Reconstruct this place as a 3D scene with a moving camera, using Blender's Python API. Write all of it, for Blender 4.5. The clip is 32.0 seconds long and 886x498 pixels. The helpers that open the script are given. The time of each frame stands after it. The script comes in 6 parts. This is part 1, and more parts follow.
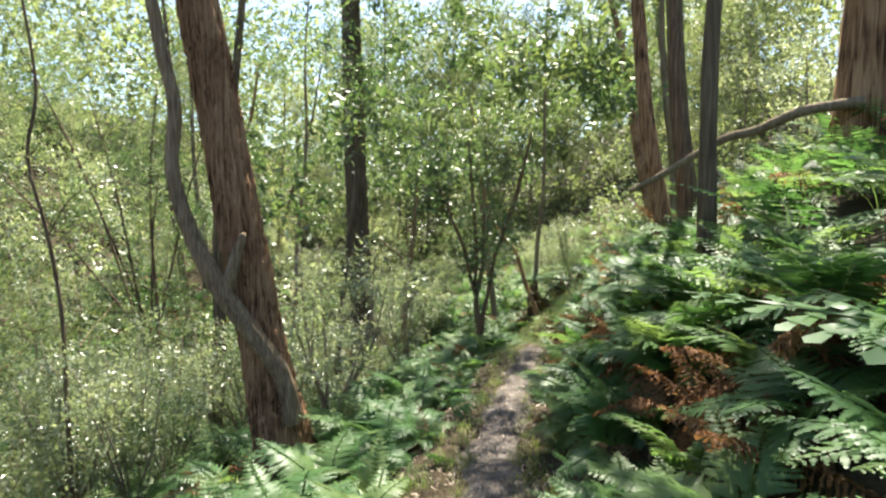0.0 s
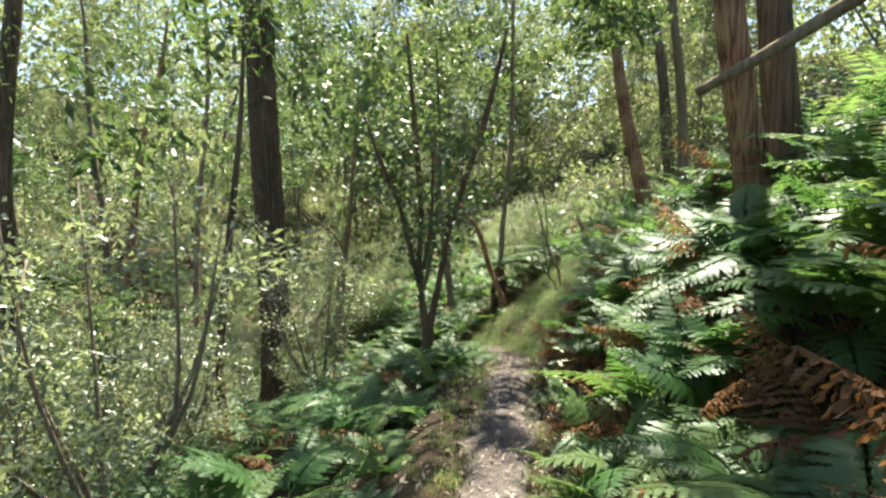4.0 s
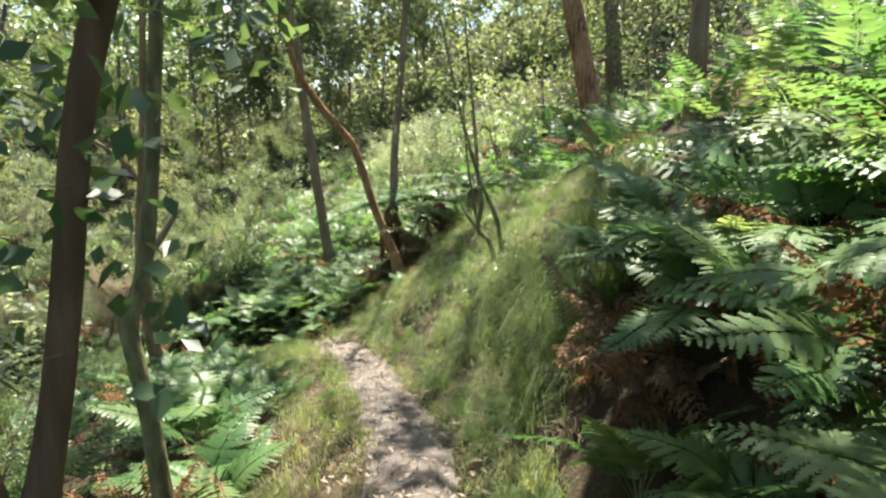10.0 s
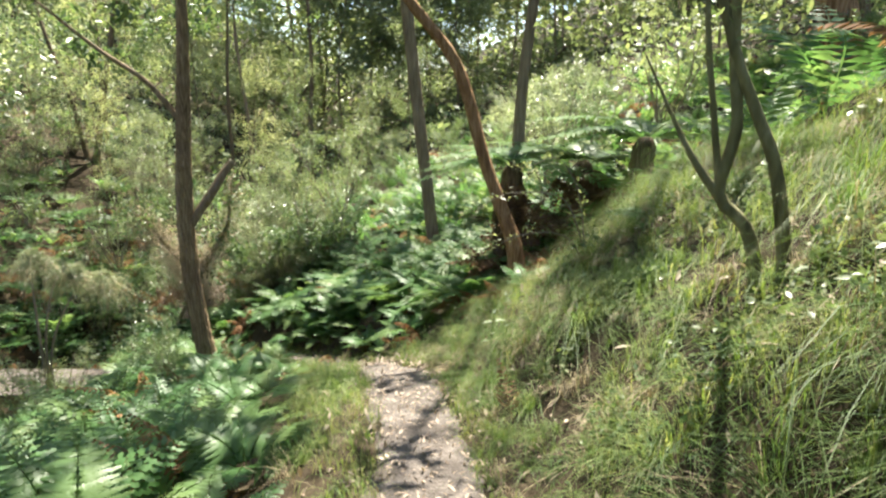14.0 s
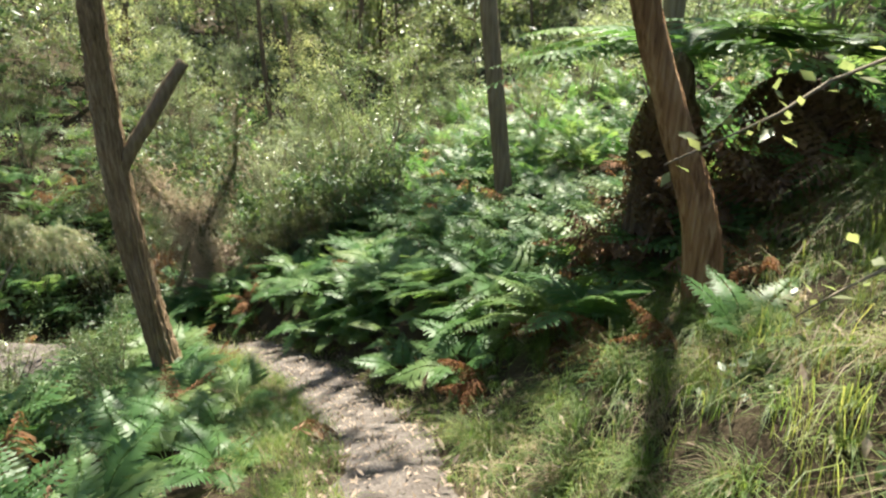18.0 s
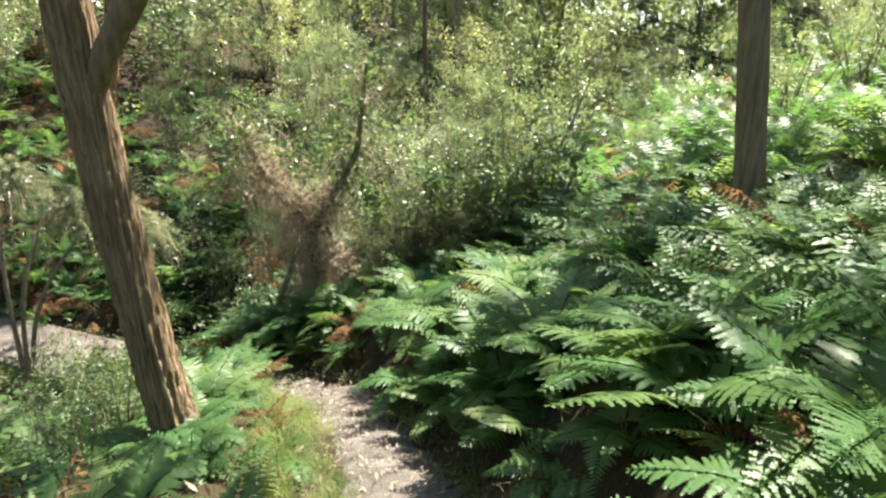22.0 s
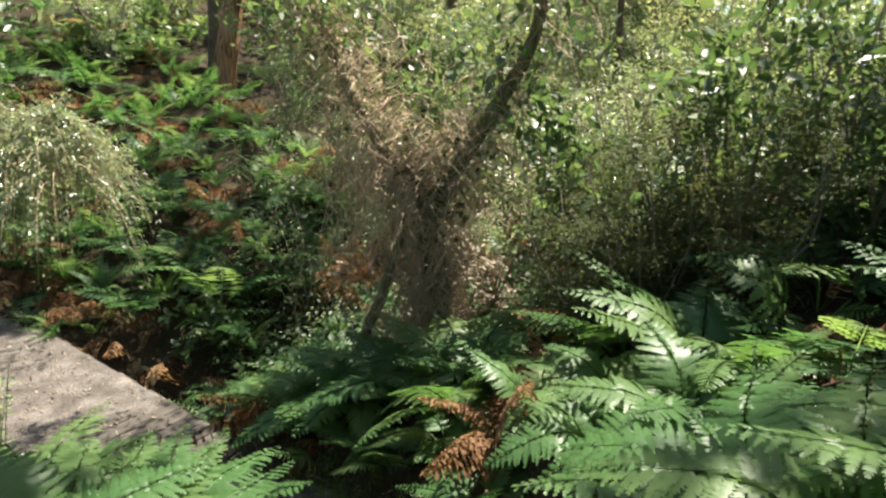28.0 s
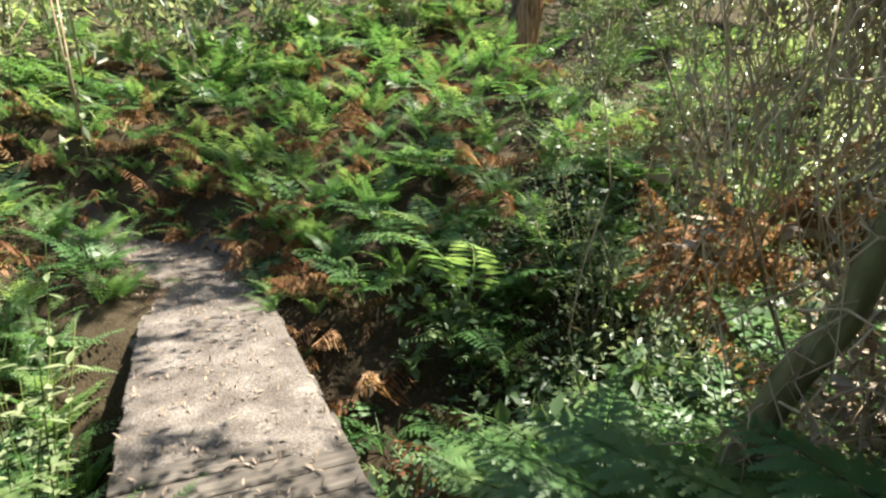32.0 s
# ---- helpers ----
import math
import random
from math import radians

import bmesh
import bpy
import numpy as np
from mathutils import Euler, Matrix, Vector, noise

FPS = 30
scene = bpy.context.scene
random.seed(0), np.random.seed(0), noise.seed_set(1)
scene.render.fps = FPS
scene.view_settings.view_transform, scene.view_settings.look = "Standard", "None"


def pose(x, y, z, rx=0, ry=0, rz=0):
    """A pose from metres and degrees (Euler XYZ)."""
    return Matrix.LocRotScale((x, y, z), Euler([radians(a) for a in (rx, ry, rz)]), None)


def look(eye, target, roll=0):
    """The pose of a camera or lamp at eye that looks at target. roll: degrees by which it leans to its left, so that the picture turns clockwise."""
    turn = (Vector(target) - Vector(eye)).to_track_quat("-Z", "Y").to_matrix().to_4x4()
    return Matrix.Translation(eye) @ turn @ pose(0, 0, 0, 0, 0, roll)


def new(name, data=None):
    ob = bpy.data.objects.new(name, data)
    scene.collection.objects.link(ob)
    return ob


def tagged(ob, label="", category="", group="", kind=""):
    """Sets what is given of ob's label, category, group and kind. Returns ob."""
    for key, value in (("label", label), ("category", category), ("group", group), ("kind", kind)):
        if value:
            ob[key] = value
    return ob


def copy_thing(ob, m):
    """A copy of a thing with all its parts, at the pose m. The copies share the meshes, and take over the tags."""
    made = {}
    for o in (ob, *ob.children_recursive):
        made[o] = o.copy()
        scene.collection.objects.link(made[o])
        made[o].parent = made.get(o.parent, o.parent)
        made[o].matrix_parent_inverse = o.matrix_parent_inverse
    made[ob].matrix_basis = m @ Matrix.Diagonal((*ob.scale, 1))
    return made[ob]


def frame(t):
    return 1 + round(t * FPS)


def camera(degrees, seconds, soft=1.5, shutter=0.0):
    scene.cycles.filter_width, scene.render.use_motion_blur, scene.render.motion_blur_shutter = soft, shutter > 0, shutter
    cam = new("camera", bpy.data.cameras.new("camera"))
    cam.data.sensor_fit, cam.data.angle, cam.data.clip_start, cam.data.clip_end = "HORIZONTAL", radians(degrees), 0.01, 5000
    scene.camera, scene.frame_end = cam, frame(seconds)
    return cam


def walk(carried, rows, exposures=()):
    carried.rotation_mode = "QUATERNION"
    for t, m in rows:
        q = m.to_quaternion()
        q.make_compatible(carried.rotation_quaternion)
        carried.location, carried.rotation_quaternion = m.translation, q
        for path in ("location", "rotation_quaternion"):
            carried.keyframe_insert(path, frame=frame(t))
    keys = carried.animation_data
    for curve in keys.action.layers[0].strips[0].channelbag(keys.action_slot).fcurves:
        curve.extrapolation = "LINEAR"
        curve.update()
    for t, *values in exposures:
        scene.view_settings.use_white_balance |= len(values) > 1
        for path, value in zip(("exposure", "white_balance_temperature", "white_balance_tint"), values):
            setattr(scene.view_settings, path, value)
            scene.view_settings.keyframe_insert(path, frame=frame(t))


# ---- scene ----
cam = camera(75.7, 32.0, 2.4)
METRES, EYE, TILT, LEAN, TURN = 28.0, 1.45, -4.0, 0.0, 0.0
ROWS = [
    (0.0, 0.0, 0.0, 0.0, -0.0, 0.0, 0.0),
    (0.5, 0.0018, 0.0196, -0.0016, -0.18, -0.2, 0.02),
    (1.0, 0.0027, 0.0386, -0.0038, 0.46, -0.41, 0.01),
    (1.5, 0.0049, 0.0564, -0.0059, 0.56, -0.34, -0.0),
    (2.0, 0.0066, 0.0743, -0.008, -0.49, -0.17, 0.08),
    (2.5, 0.0101, 0.0926, -0.0091, -0.92, 0.06, 0.14),
    (4.5, 0.0156, 0.1685, -0.0122, -5.34, -3.4, 0.1),
    (5.0, 0.0175, 0.1859, -0.014, -6.32, -7.25, 0.13),
    (5.5, 0.0211, 0.2034, -0.0149, -8.32, -9.84, 0.17),
    (6.0, 0.0236, 0.2209, -0.0156, -9.93, -11.19, 0.33),
    (6.5, 0.0287, 0.2388, -0.0162, -11.74, -11.34, 0.57),
    (7.0, 0.0305, 0.256, -0.0172, -13.42, -10.96, 0.56),
    (7.5, 0.0341, 0.272, -0.0161, -13.48, -10.67, 0.57),
    (8.0, 0.0382, 0.2879, -0.0158, -14.35, -9.94, 0.59),
    (8.5, 0.0412, 0.3039, -0.0166, -15.3, -9.41, 0.61),
    (9.0, 0.0471, 0.3211, -0.0168, -15.52, -8.63, 0.67),
    (9.5, 0.051, 0.3371, -0.0164, -15.74, -7.94, 0.59),
    (10.0, 0.0547, 0.3529, -0.0153, -14.5, -8.45, 0.48),
    (10.5, 0.0597, 0.3687, -0.0169, -13.43, -9.69, 0.25),
    (11.0, 0.0626, 0.3839, -0.0204, -11.76, -11.44, 0.01),
    (11.5, 0.0668, 0.3985, -0.0224, -10.14, -13.12, -0.05),
    (12.0, 0.0712, 0.413, -0.0237, -9.2, -13.67, -0.11),
    (12.5, 0.0721, 0.4288, -0.0251, -7.18, -12.72, -0.28),
    (13.0, 0.0737, 0.4447, -0.0277, -5.71, -13.15, -0.44),
    (13.5, 0.075, 0.463, -0.0315, -3.73, -12.14, -0.52),
    (14.0, 0.0782, 0.4803, -0.0326, -1.84, -10.99, -0.55),
    (14.5, 0.0796, 0.4993, -0.0352, -0.44, -10.76, -0.71),
    (16.5, 0.0763, 0.5682, -0.0437, 3.98, -13.84, -0.77),
    (17.0, 0.0745, 0.5829, -0.0456, 4.35, -14.92, -0.63),
    (17.5, 0.074, 0.595, -0.0467, 5.11, -15.74, -0.61),
    (18.0, 0.0751, 0.6084, -0.0509, 4.46, -16.49, -0.61),
    (18.5, 0.0744, 0.6198, -0.0519, 5.08, -16.52, -0.53),
    (19.0, 0.0733, 0.6306, -0.0549, 6.24, -15.83, -0.56),
    (19.5, 0.0726, 0.6438, -0.058, 7.43, -16.01, -0.59),
    (20.0, 0.0692, 0.6576, -0.0614, 10.74, -15.59, -0.67),
    (20.5, 0.066, 0.6715, -0.0682, 12.71, -15.22, -0.75),
    (21.0, 0.063, 0.6875, -0.0723, 15.53, -14.8, -1.0),
    (21.5, 0.0595, 0.7016, -0.0783, 18.42, -14.47, -1.19),
    (22.0, 0.0557, 0.7127, -0.0817, 21.13, -14.7, -1.32),
    (22.5, 0.0507, 0.7239, -0.0841, 24.69, -14.57, -1.44),
    (23.0, 0.0476, 0.736, -0.0906, 26.68, -14.85, -1.6),
    (23.5, 0.0442, 0.746, -0.0948, 28.54, -15.89, -1.79),
    (24.0, 0.0375, 0.756, -0.0971, 32.17, -15.38, -1.88),
    (24.5, 0.033, 0.7657, -0.1037, 34.8, -14.85, -1.99),
    (25.0, 0.0261, 0.7783, -0.1079, 36.12, -14.15, -2.03),
    (25.5, 0.018, 0.7903, -0.1112, 37.04, -13.6, -2.05),
    (27.5, -0.0131, 0.832, -0.1261, 35.09, -11.14, -2.46),
    (28.0, -0.0224, 0.843, -0.1312, 36.28, -11.2, -2.43),
    (28.5, -0.0296, 0.852, -0.1337, 39.54, -10.87, -2.53),
    (29.0, -0.0362, 0.8643, -0.1379, 43.08, -10.34, -2.71),
    (29.5, -0.0447, 0.8739, -0.142, 47.85, -10.3, -2.83),
    (30.0, -0.0556, 0.8826, -0.1454, 52.74, -10.73, -3.01),
    (30.5, -0.0651, 0.892, -0.1508, 55.96, -10.03, -3.27),
    (31.0, -0.0761, 0.8963, -0.1557, 59.29, -10.59, -3.32),
    (31.5, -0.0877, 0.9, -0.1596, 63.37, -10.74, -3.49),
    (32.0, -0.0976, 0.9054, -0.1634, 65.39, -10.39, -3.57),
]
walk(cam, [(t, pose(0, 0, EYE, TILT, LEAN, TURN) @ pose(METRES * x, METRES * y, METRES * z, 90 + pitch, roll, yaw)) for t, x, y, z, yaw, pitch, roll in ROWS],
     exposures=[(0.0, 2.12), (5.0, 2.06), (9.0, 2.36), (12.0, 2.3), (14.0, 2.38), (17.0, 2.06), (20.0, 2.34), (25.0, 2.2), (28.0, 2.0), (30.0, 2.24), (32.0, 2.4)])

# ---- sky, sun ----
SUN_AZ, SUN_EL = 18.0, 62.0        # degrees to the right of +y, degrees above the horizon
world = bpy.data.worlds.new("sky")
scene.world = world
world.use_nodes = True
wn = world.node_tree.nodes
sky = wn.new("ShaderNodeTexSky")
sky.sky_type, sky.sun_disc = "NISHITA", False
sky.sun_elevation, sky.sun_rotation = radians(SUN_EL), radians(SUN_AZ)
world.node_tree.links.new(sky.outputs[0], wn["Background"].inputs[0])
wn["Background"].inputs[1].default_value = 0.08
sun = new("sun", bpy.data.lights.new("sun", "SUN"))
sun.data.energy, sun.data.angle, sun.data.color = 5.0, radians(0.55), (1.0, 0.945, 0.80)
_s = Vector((math.sin(radians(SUN_AZ)) * math.cos(radians(SUN_EL)), math.cos(radians(SUN_AZ)) * math.cos(radians(SUN_EL)), math.sin(radians(SUN_EL))))
sun.matrix_world = look(tuple(_s * 60), (0, 0, 0))

# ---- materials ----


def nodes_of(name):
    m = bpy.data.materials.new(name)
    m.use_nodes = True
    t = m.node_tree
    return m, t.nodes, t.links, t.nodes["Principled BSDF"], t.nodes["Material Output"]


def ramp(nodes, stops):
    r = nodes.new("ShaderNodeValToRGB")
    while len(r.color_ramp.elements) < len(stops):
        r.color_ramp.elements.new(0.5)
    for e, (p, c) in zip(r.color_ramp.elements, stops):
        e.position, e.color = p, (*c, 1)
    return r


def mathn(nodes, links, op, a, b):
    n = nodes.new("ShaderNodeMath")
    n.operation = op
    for i, v in enumerate((a, b)):
        if isinstance(v, (int, float)):
            n.inputs[i].default_value = v
        else:
            links.new(v, n.inputs[i])
    return n.outputs[0]


def noise_tex(nodes, links, vec, scale, detail=3.0):
    n = nodes.new("ShaderNodeTexNoise")
    n.inputs["Scale"].default_value, n.inputs["Detail"].default_value = scale, detail
    if vec is not None:
        links.new(vec, n.inputs["Vector"])
    return n.outputs["Fac"]


def leaf_material(name, stops, trans=0.4, rough=0.45, glow=1.5, patch=1.1, spec=0.4):
    """Thin leaves: gloss on the face, light let through, colour that varies by leaf, by plant and by patch."""
    m, nodes, links, bsdf, out = nodes_of(name)
    geo, info = nodes.new("ShaderNodeNewGeometry"), nodes.new("ShaderNodeObjectInfo")
    n1 = noise_tex(nodes, links, geo.outputs["Position"], patch, 2.0)
    v = mathn(nodes, links, "MULTIPLY", geo.outputs["Random Per Island"], 0.35)
    v = mathn(nodes, links, "ADD", v, mathn(nodes, links, "MULTIPLY", info.outputs["Random"], 0.25))
    v = mathn(nodes, links, "ADD", v, mathn(nodes, links, "MULTIPLY", n1, 0.75))
    v = mathn(nodes, links, "SUBTRACT", v, 0.17)
    r = ramp(nodes, stops)
    links.new(v, r.inputs[0])
    links.new(r.outputs[0], bsdf.inputs["Base Color"])
    bsdf.inputs["Roughness"].default_value = rough
    bsdf.inputs["Specular IOR Level"].default_value = spec
    tr = nodes.new("ShaderNodeBsdfTranslucent")
    mul = nodes.new("ShaderNodeMix")
    mul.data_type, mul.blend_type = "RGBA", "MULTIPLY"
    mul.inputs[0].default_value = 1.0
    links.new(r.outputs[0], mul.inputs[6])
    mul.inputs[7].default_value = (glow * 1.11, glow * 1.08, glow * 0.70, 1)
    links.new(mul.outputs[2], tr.inputs[0])
    mix = nodes.new("ShaderNodeMixShader")
    mix.inputs[0].default_value = trans
    links.new(bsdf.outputs[0], mix.inputs[1])
    links.new(tr.outputs[0], mix.inputs[2])
    links.new(mix.outputs[0], out.inputs[0])
    return m


def bark_material(name, stops, stretch=(7, 7, 0.7), scale=3.0, bump=0.6):
    m, nodes, links, bsdf, out = nodes_of(name)
    co, mp = nodes.new("ShaderNodeTexCoord"), nodes.new("ShaderNodeMapping")
    mp.inputs["Scale"].default_value = stretch
    links.new(co.outputs["Object"], mp.inputs[0])
    n1 = noise_tex(nodes, links, mp.outputs[0], scale, 6.0)
    n2 = noise_tex(nodes, links, co.outputs["Object"], 1.6, 3.0)
    v = mathn(nodes, links, "ADD", mathn(nodes, links, "MULTIPLY", n1, 0.75), mathn(nodes, links, "MULTIPLY", n2, 0.4))
    v = mathn(nodes, links, "SUBTRACT", v, 0.08)
    r = ramp(nodes, stops)
    links.new(v, r.inputs[0])
    links.new(r.outputs[0], bsdf.inputs["Base Color"])
    bsdf.inputs["Roughness"].default_value = 0.9
    bsdf.inputs["Specular IOR Level"].default_value = 0.15
    b = nodes.new("ShaderNodeBump")
    b.inputs["Strength"].default_value, b.inputs["Distance"].default_value = bump, 0.03
    links.new(n1, b.inputs["Height"])
    links.new(b.outputs[0], bsdf.inputs["Normal"])
    return m


def earth_material(name, stops, fine=38.0, coarse=1.7, bump=0.5):
    m, nodes, links, bsdf, out = nodes_of(name)
    geo = nodes.new("ShaderNodeNewGeometry")
    n1 = noise_tex(nodes, links, geo.outputs["Position"], fine, 5.0)
    n2 = noise_tex(nodes, links, geo.outputs["Position"], coarse, 4.0)
    v = mathn(nodes, links, "ADD", mathn(nodes, links, "MULTIPLY", n1, 0.6), mathn(nodes, links, "MULTIPLY", n2, 0.6))
    v = mathn(nodes, links, "SUBTRACT", v, 0.1)
    r = ramp(nodes, stops)
    links.new(v, r.inputs[0])
    links.new(r.outputs[0], bsdf.inputs["Base Color"])
    bsdf.inputs["Roughness"].default_value = 0.95
    bsdf.inputs["Specular IOR Level"].default_value = 0.1
    b = nodes.new("ShaderNodeBump")
    b.inputs["Strength"].default_value, b.inputs["Distance"].default_value = bump, 0.03
    links.new(n1, b.inputs["Height"])
    links.new(b.outputs[0], bsdf.inputs["Normal"])
    return m


FERN = leaf_material("fern_green", [(0.1, (0.028, 0.074, 0.025)), (0.5, (0.068, 0.140, 0.046)), (0.9, (0.20, 0.248, 0.10))], 0.47, 0.43, 1.75, 1.1, 0.36)
DEAD_DARK = leaf_material("old_dead_frond", [(0.1, (0.06, 0.034, 0.02)), (0.9, (0.25, 0.15, 0.085))], 0.25, 0.75, 1.3)
DEAD = leaf_material("dead_bracken", [(0.1, (0.065, 0.03, 0.015)), (0.5, (0.16, 0.079, 0.039)), (0.9, (0.31, 0.195, 0.11))], 0.35, 0.8, 1.4, 1.6, 0.2)
GRASS = leaf_material("grass_green", [(0.1, (0.028, 0.07, 0.016)), (0.5, (0.092, 0.142, 0.036)), (0.9, (0.27, 0.27, 0.10))], 0.45, 0.5, 1.8, 1.6, 0.25)
STRAW = leaf_material("grass_dry", [(0.1, (0.11, 0.085, 0.045)), (0.9, (0.29, 0.235, 0.14))], 0.3, 0.6, 1.2)
LEAF = leaf_material("shrub_leaf", [(0.1, (0.028, 0.065, 0.026)), (0.5, (0.074, 0.118, 0.050)), (0.9, (0.155, 0.19, 0.08))], 0.42, 0.42, 1.5, 1.1, 0.5)
LEAF_PALE = leaf_material("pale_leaf", [(0.1, (0.07, 0.11, 0.05)), (0.5, (0.165, 0.21, 0.105)), (0.9, (0.31, 0.335, 0.19))], 0.48, 0.33, 1.6, 1.1, 0.6)
LEAF_SHINE = leaf_material("shining_leaf", [(0.1, (0.07, 0.10, 0.06)), (0.5, (0.17, 0.205, 0.13)), (0.9, (0.31, 0.335, 0.23))], 0.48, 0.3, 1.6, 0.7, 0.9)
LEAF_GREY = leaf_material("grey_leaf", [(0.1, (0.06, 0.09, 0.048)), (0.5, (0.125, 0.155, 0.08)), (0.9, (0.215, 0.225, 0.12))], 0.5, 0.4, 1.7)
# paler than the other leaves: sunlight painted into the far trees' colour
LEAF_SUN = leaf_material("sunlit_yellow_leaf", [(0.1, (0.16, 0.19, 0.09)), (0.5, (0.31, 0.34, 0.19)), (0.9, (0.47, 0.48, 0.30))], 0.55, 0.38, 1.5, 1.1, 0.6)
LEAF_OLIVE = leaf_material("olive_leaf", [(0.1, (0.025, 0.038, 0.018)), (0.5, (0.06, 0.075, 0.034)), (0.9, (0.13, 0.125, 0.06))], 0.3, 0.7, 1.5, 1.1, 0.2)
LITTER = leaf_material("fallen_leaf", [(0.1, (0.10, 0.07, 0.05)), (0.5, (0.24, 0.18, 0.135)), (0.9, (0.42, 0.35, 0.28))], 0.15, 0.6, 1.0, 9.0)
TWIG = bark_material("dry_twig", [(0.2, (0.09, 0.07, 0.05)), (0.8, (0.30, 0.25, 0.19))], (6, 6, 2), 6.0, 0.3)
BARK_RED = bark_material("stringy_red_bark", [(0.34, (0.03, 0.014, 0.009)), (0.5, (0.29, 0.155, 0.083)), (0.8, (0.56, 0.38, 0.23))], (16, 16, 0.5), 2.6, 1.0)
BARK_ORANGE = bark_material("peeling_orange_bark", [(0.25, (0.07, 0.032, 0.015)), (0.5, (0.27, 0.15, 0.075)), (0.8, (0.50, 0.35, 0.21))], (22, 22, 1.3), 2.2, 1.0)
BARK_STRIP = bark_material("stripped_brown_bark", [(0.25, (0.05, 0.03, 0.02)), (0.5, (0.25, 0.175, 0.11)), (0.8, (0.5, 0.39, 0.27))], (24, 24, 1.3), 2.2, 1.0)
BARK_DARK = bark_material("dark_furrowed_bark", [(0.25, (0.024, 0.018, 0.013)), (0.55, (0.155, 0.112, 0.074)), (0.85, (0.36, 0.28, 0.19))], (15, 15, 0.6), 2.6, 1.0)
VINE = bark_material("dry_vine", [(0.2, (0.2, 0.14, 0.09)), (0.5, (0.44, 0.335, 0.23)), (0.85, (0.66, 0.55, 0.43))], (6, 6, 3), 6.0, 0.2)
BARK_GREY = bark_material("smooth_grey_bark", [(0.2, (0.075, 0.052, 0.032)), (0.5, (0.20, 0.15, 0.10)), (0.85, (0.36, 0.28, 0.19))], (9, 9, 0.8), 3.0, 0.5)
BARK_BROWN = bark_material("smooth_brown_bark", [(0.2, (0.05, 0.03, 0.018)), (0.5, (0.13, 0.08, 0.048)), (0.85, (0.24, 0.165, 0.105))], (6, 6, 1.0), 3.0, 0.4)
MOSSY = bark_material("mossy_bark", [(0.25, (0.05, 0.045, 0.025)), (0.5, (0.15, 0.14, 0.07)), (0.85, (0.36, 0.33, 0.20))], (5, 5, 1.5), 4.0, 0.6)
SOIL = earth_material("forest_floor", [(0.2, (0.012, 0.009, 0.006)), (0.45, (0.03, 0.022, 0.014)), (0.6, (0.046, 0.036, 0.022)), (0.85, (0.09, 0.065, 0.042))])
TRACK = earth_material("trodden_soil", [(0.2, (0.033, 0.026, 0.021)), (0.45, (0.085, 0.072, 0.064)), (0.6, (0.135, 0.117, 0.106)), (0.85, (0.26, 0.23, 0.212))], 60.0, 4.5, 0.7)
PLANK = bark_material("weathered_plank", [(0.2, (0.03, 0.025, 0.022)), (0.5, (0.07, 0.06, 0.052)), (0.8, (0.13, 0.112, 0.098))], (9, 0.8, 9), 4.0, 0.4)

# ---- meshes out of number arrays ----


def mesh_of(name, V, F, mat, smooth=False):
    V, F = np.asarray(V, np.float32), np.asarray(F, np.int32)
    me = bpy.data.meshes.new(name)
    me.vertices.add(len(V))
    me.vertices.foreach_set("co", V.ravel())
    k = F.shape[1]
    me.loops.add(F.size)
    me.loops.foreach_set("vertex_index", F.ravel())
    me.polygons.add(len(F))
    me.polygons.foreach_set("loop_start", np.arange(0, F.size, k, dtype=np.int32))
    if smooth:
        me.polygons.foreach_set("use_smooth", np.ones(len(F), bool))
    me.update(calc_edges=True)
    me.materials.append(mat)
    return me


def part(name, VF, mat, parent=None, label="", smooth=False):
    """One mesh object under a thing or under a part."""
    ob = new(name, VF if isinstance(VF, bpy.types.Mesh) else mesh_of(name, VF[0], VF[1], mat, smooth))
    if parent is not None:
        ob.parent = parent
    return tagged(ob, label=label) if label else ob


def join(pieces):
    """(V, F) pieces of triangles as one."""
    Vs, Fs, n = [], [], 0
    for V, F in pieces:
        Vs.append(V), Fs.append(F + n)
        n += len(V)
    return np.concatenate(Vs), np.concatenate(Fs)


def rot_z(a):
    c, s = math.cos(a), math.sin(a)
    return np.array([[c, -s, 0], [s, c, 0], [0, 0, 1.0]])


def rot_any(rx, ry, rz):
    return np.array(Euler((rx, ry, rz)).to_matrix())


def moved(VF, R, at, size=1.0):
    return (VF[0] * size) @ np.asarray(R).T + np.asarray(at), VF[1]


def spline(points, step):
    """A smooth line through the points, in steps."""
    P = np.asarray(points, float)
    P = np.vstack([2 * P[0] - P[1], P, 2 * P[-1] - P[-2]])
    out = []
    for i in range(1, len(P) - 2):
        n = max(2, int(np.linalg.norm(P[i + 1][:3] - P[i][:3]) / step))
        for u in np.arange(n) / n:
            a, b, c, d = P[i - 1], P[i], P[i + 1], P[i + 2]
            out.append(0.5 * (2 * b + (c - a) * u + (2 * a - 5 * b + 4 * c - d) * u * u + (3 * b - a - 3 * c + d) * u ** 3))
    out.append(P[-2])
    return np.array(out)


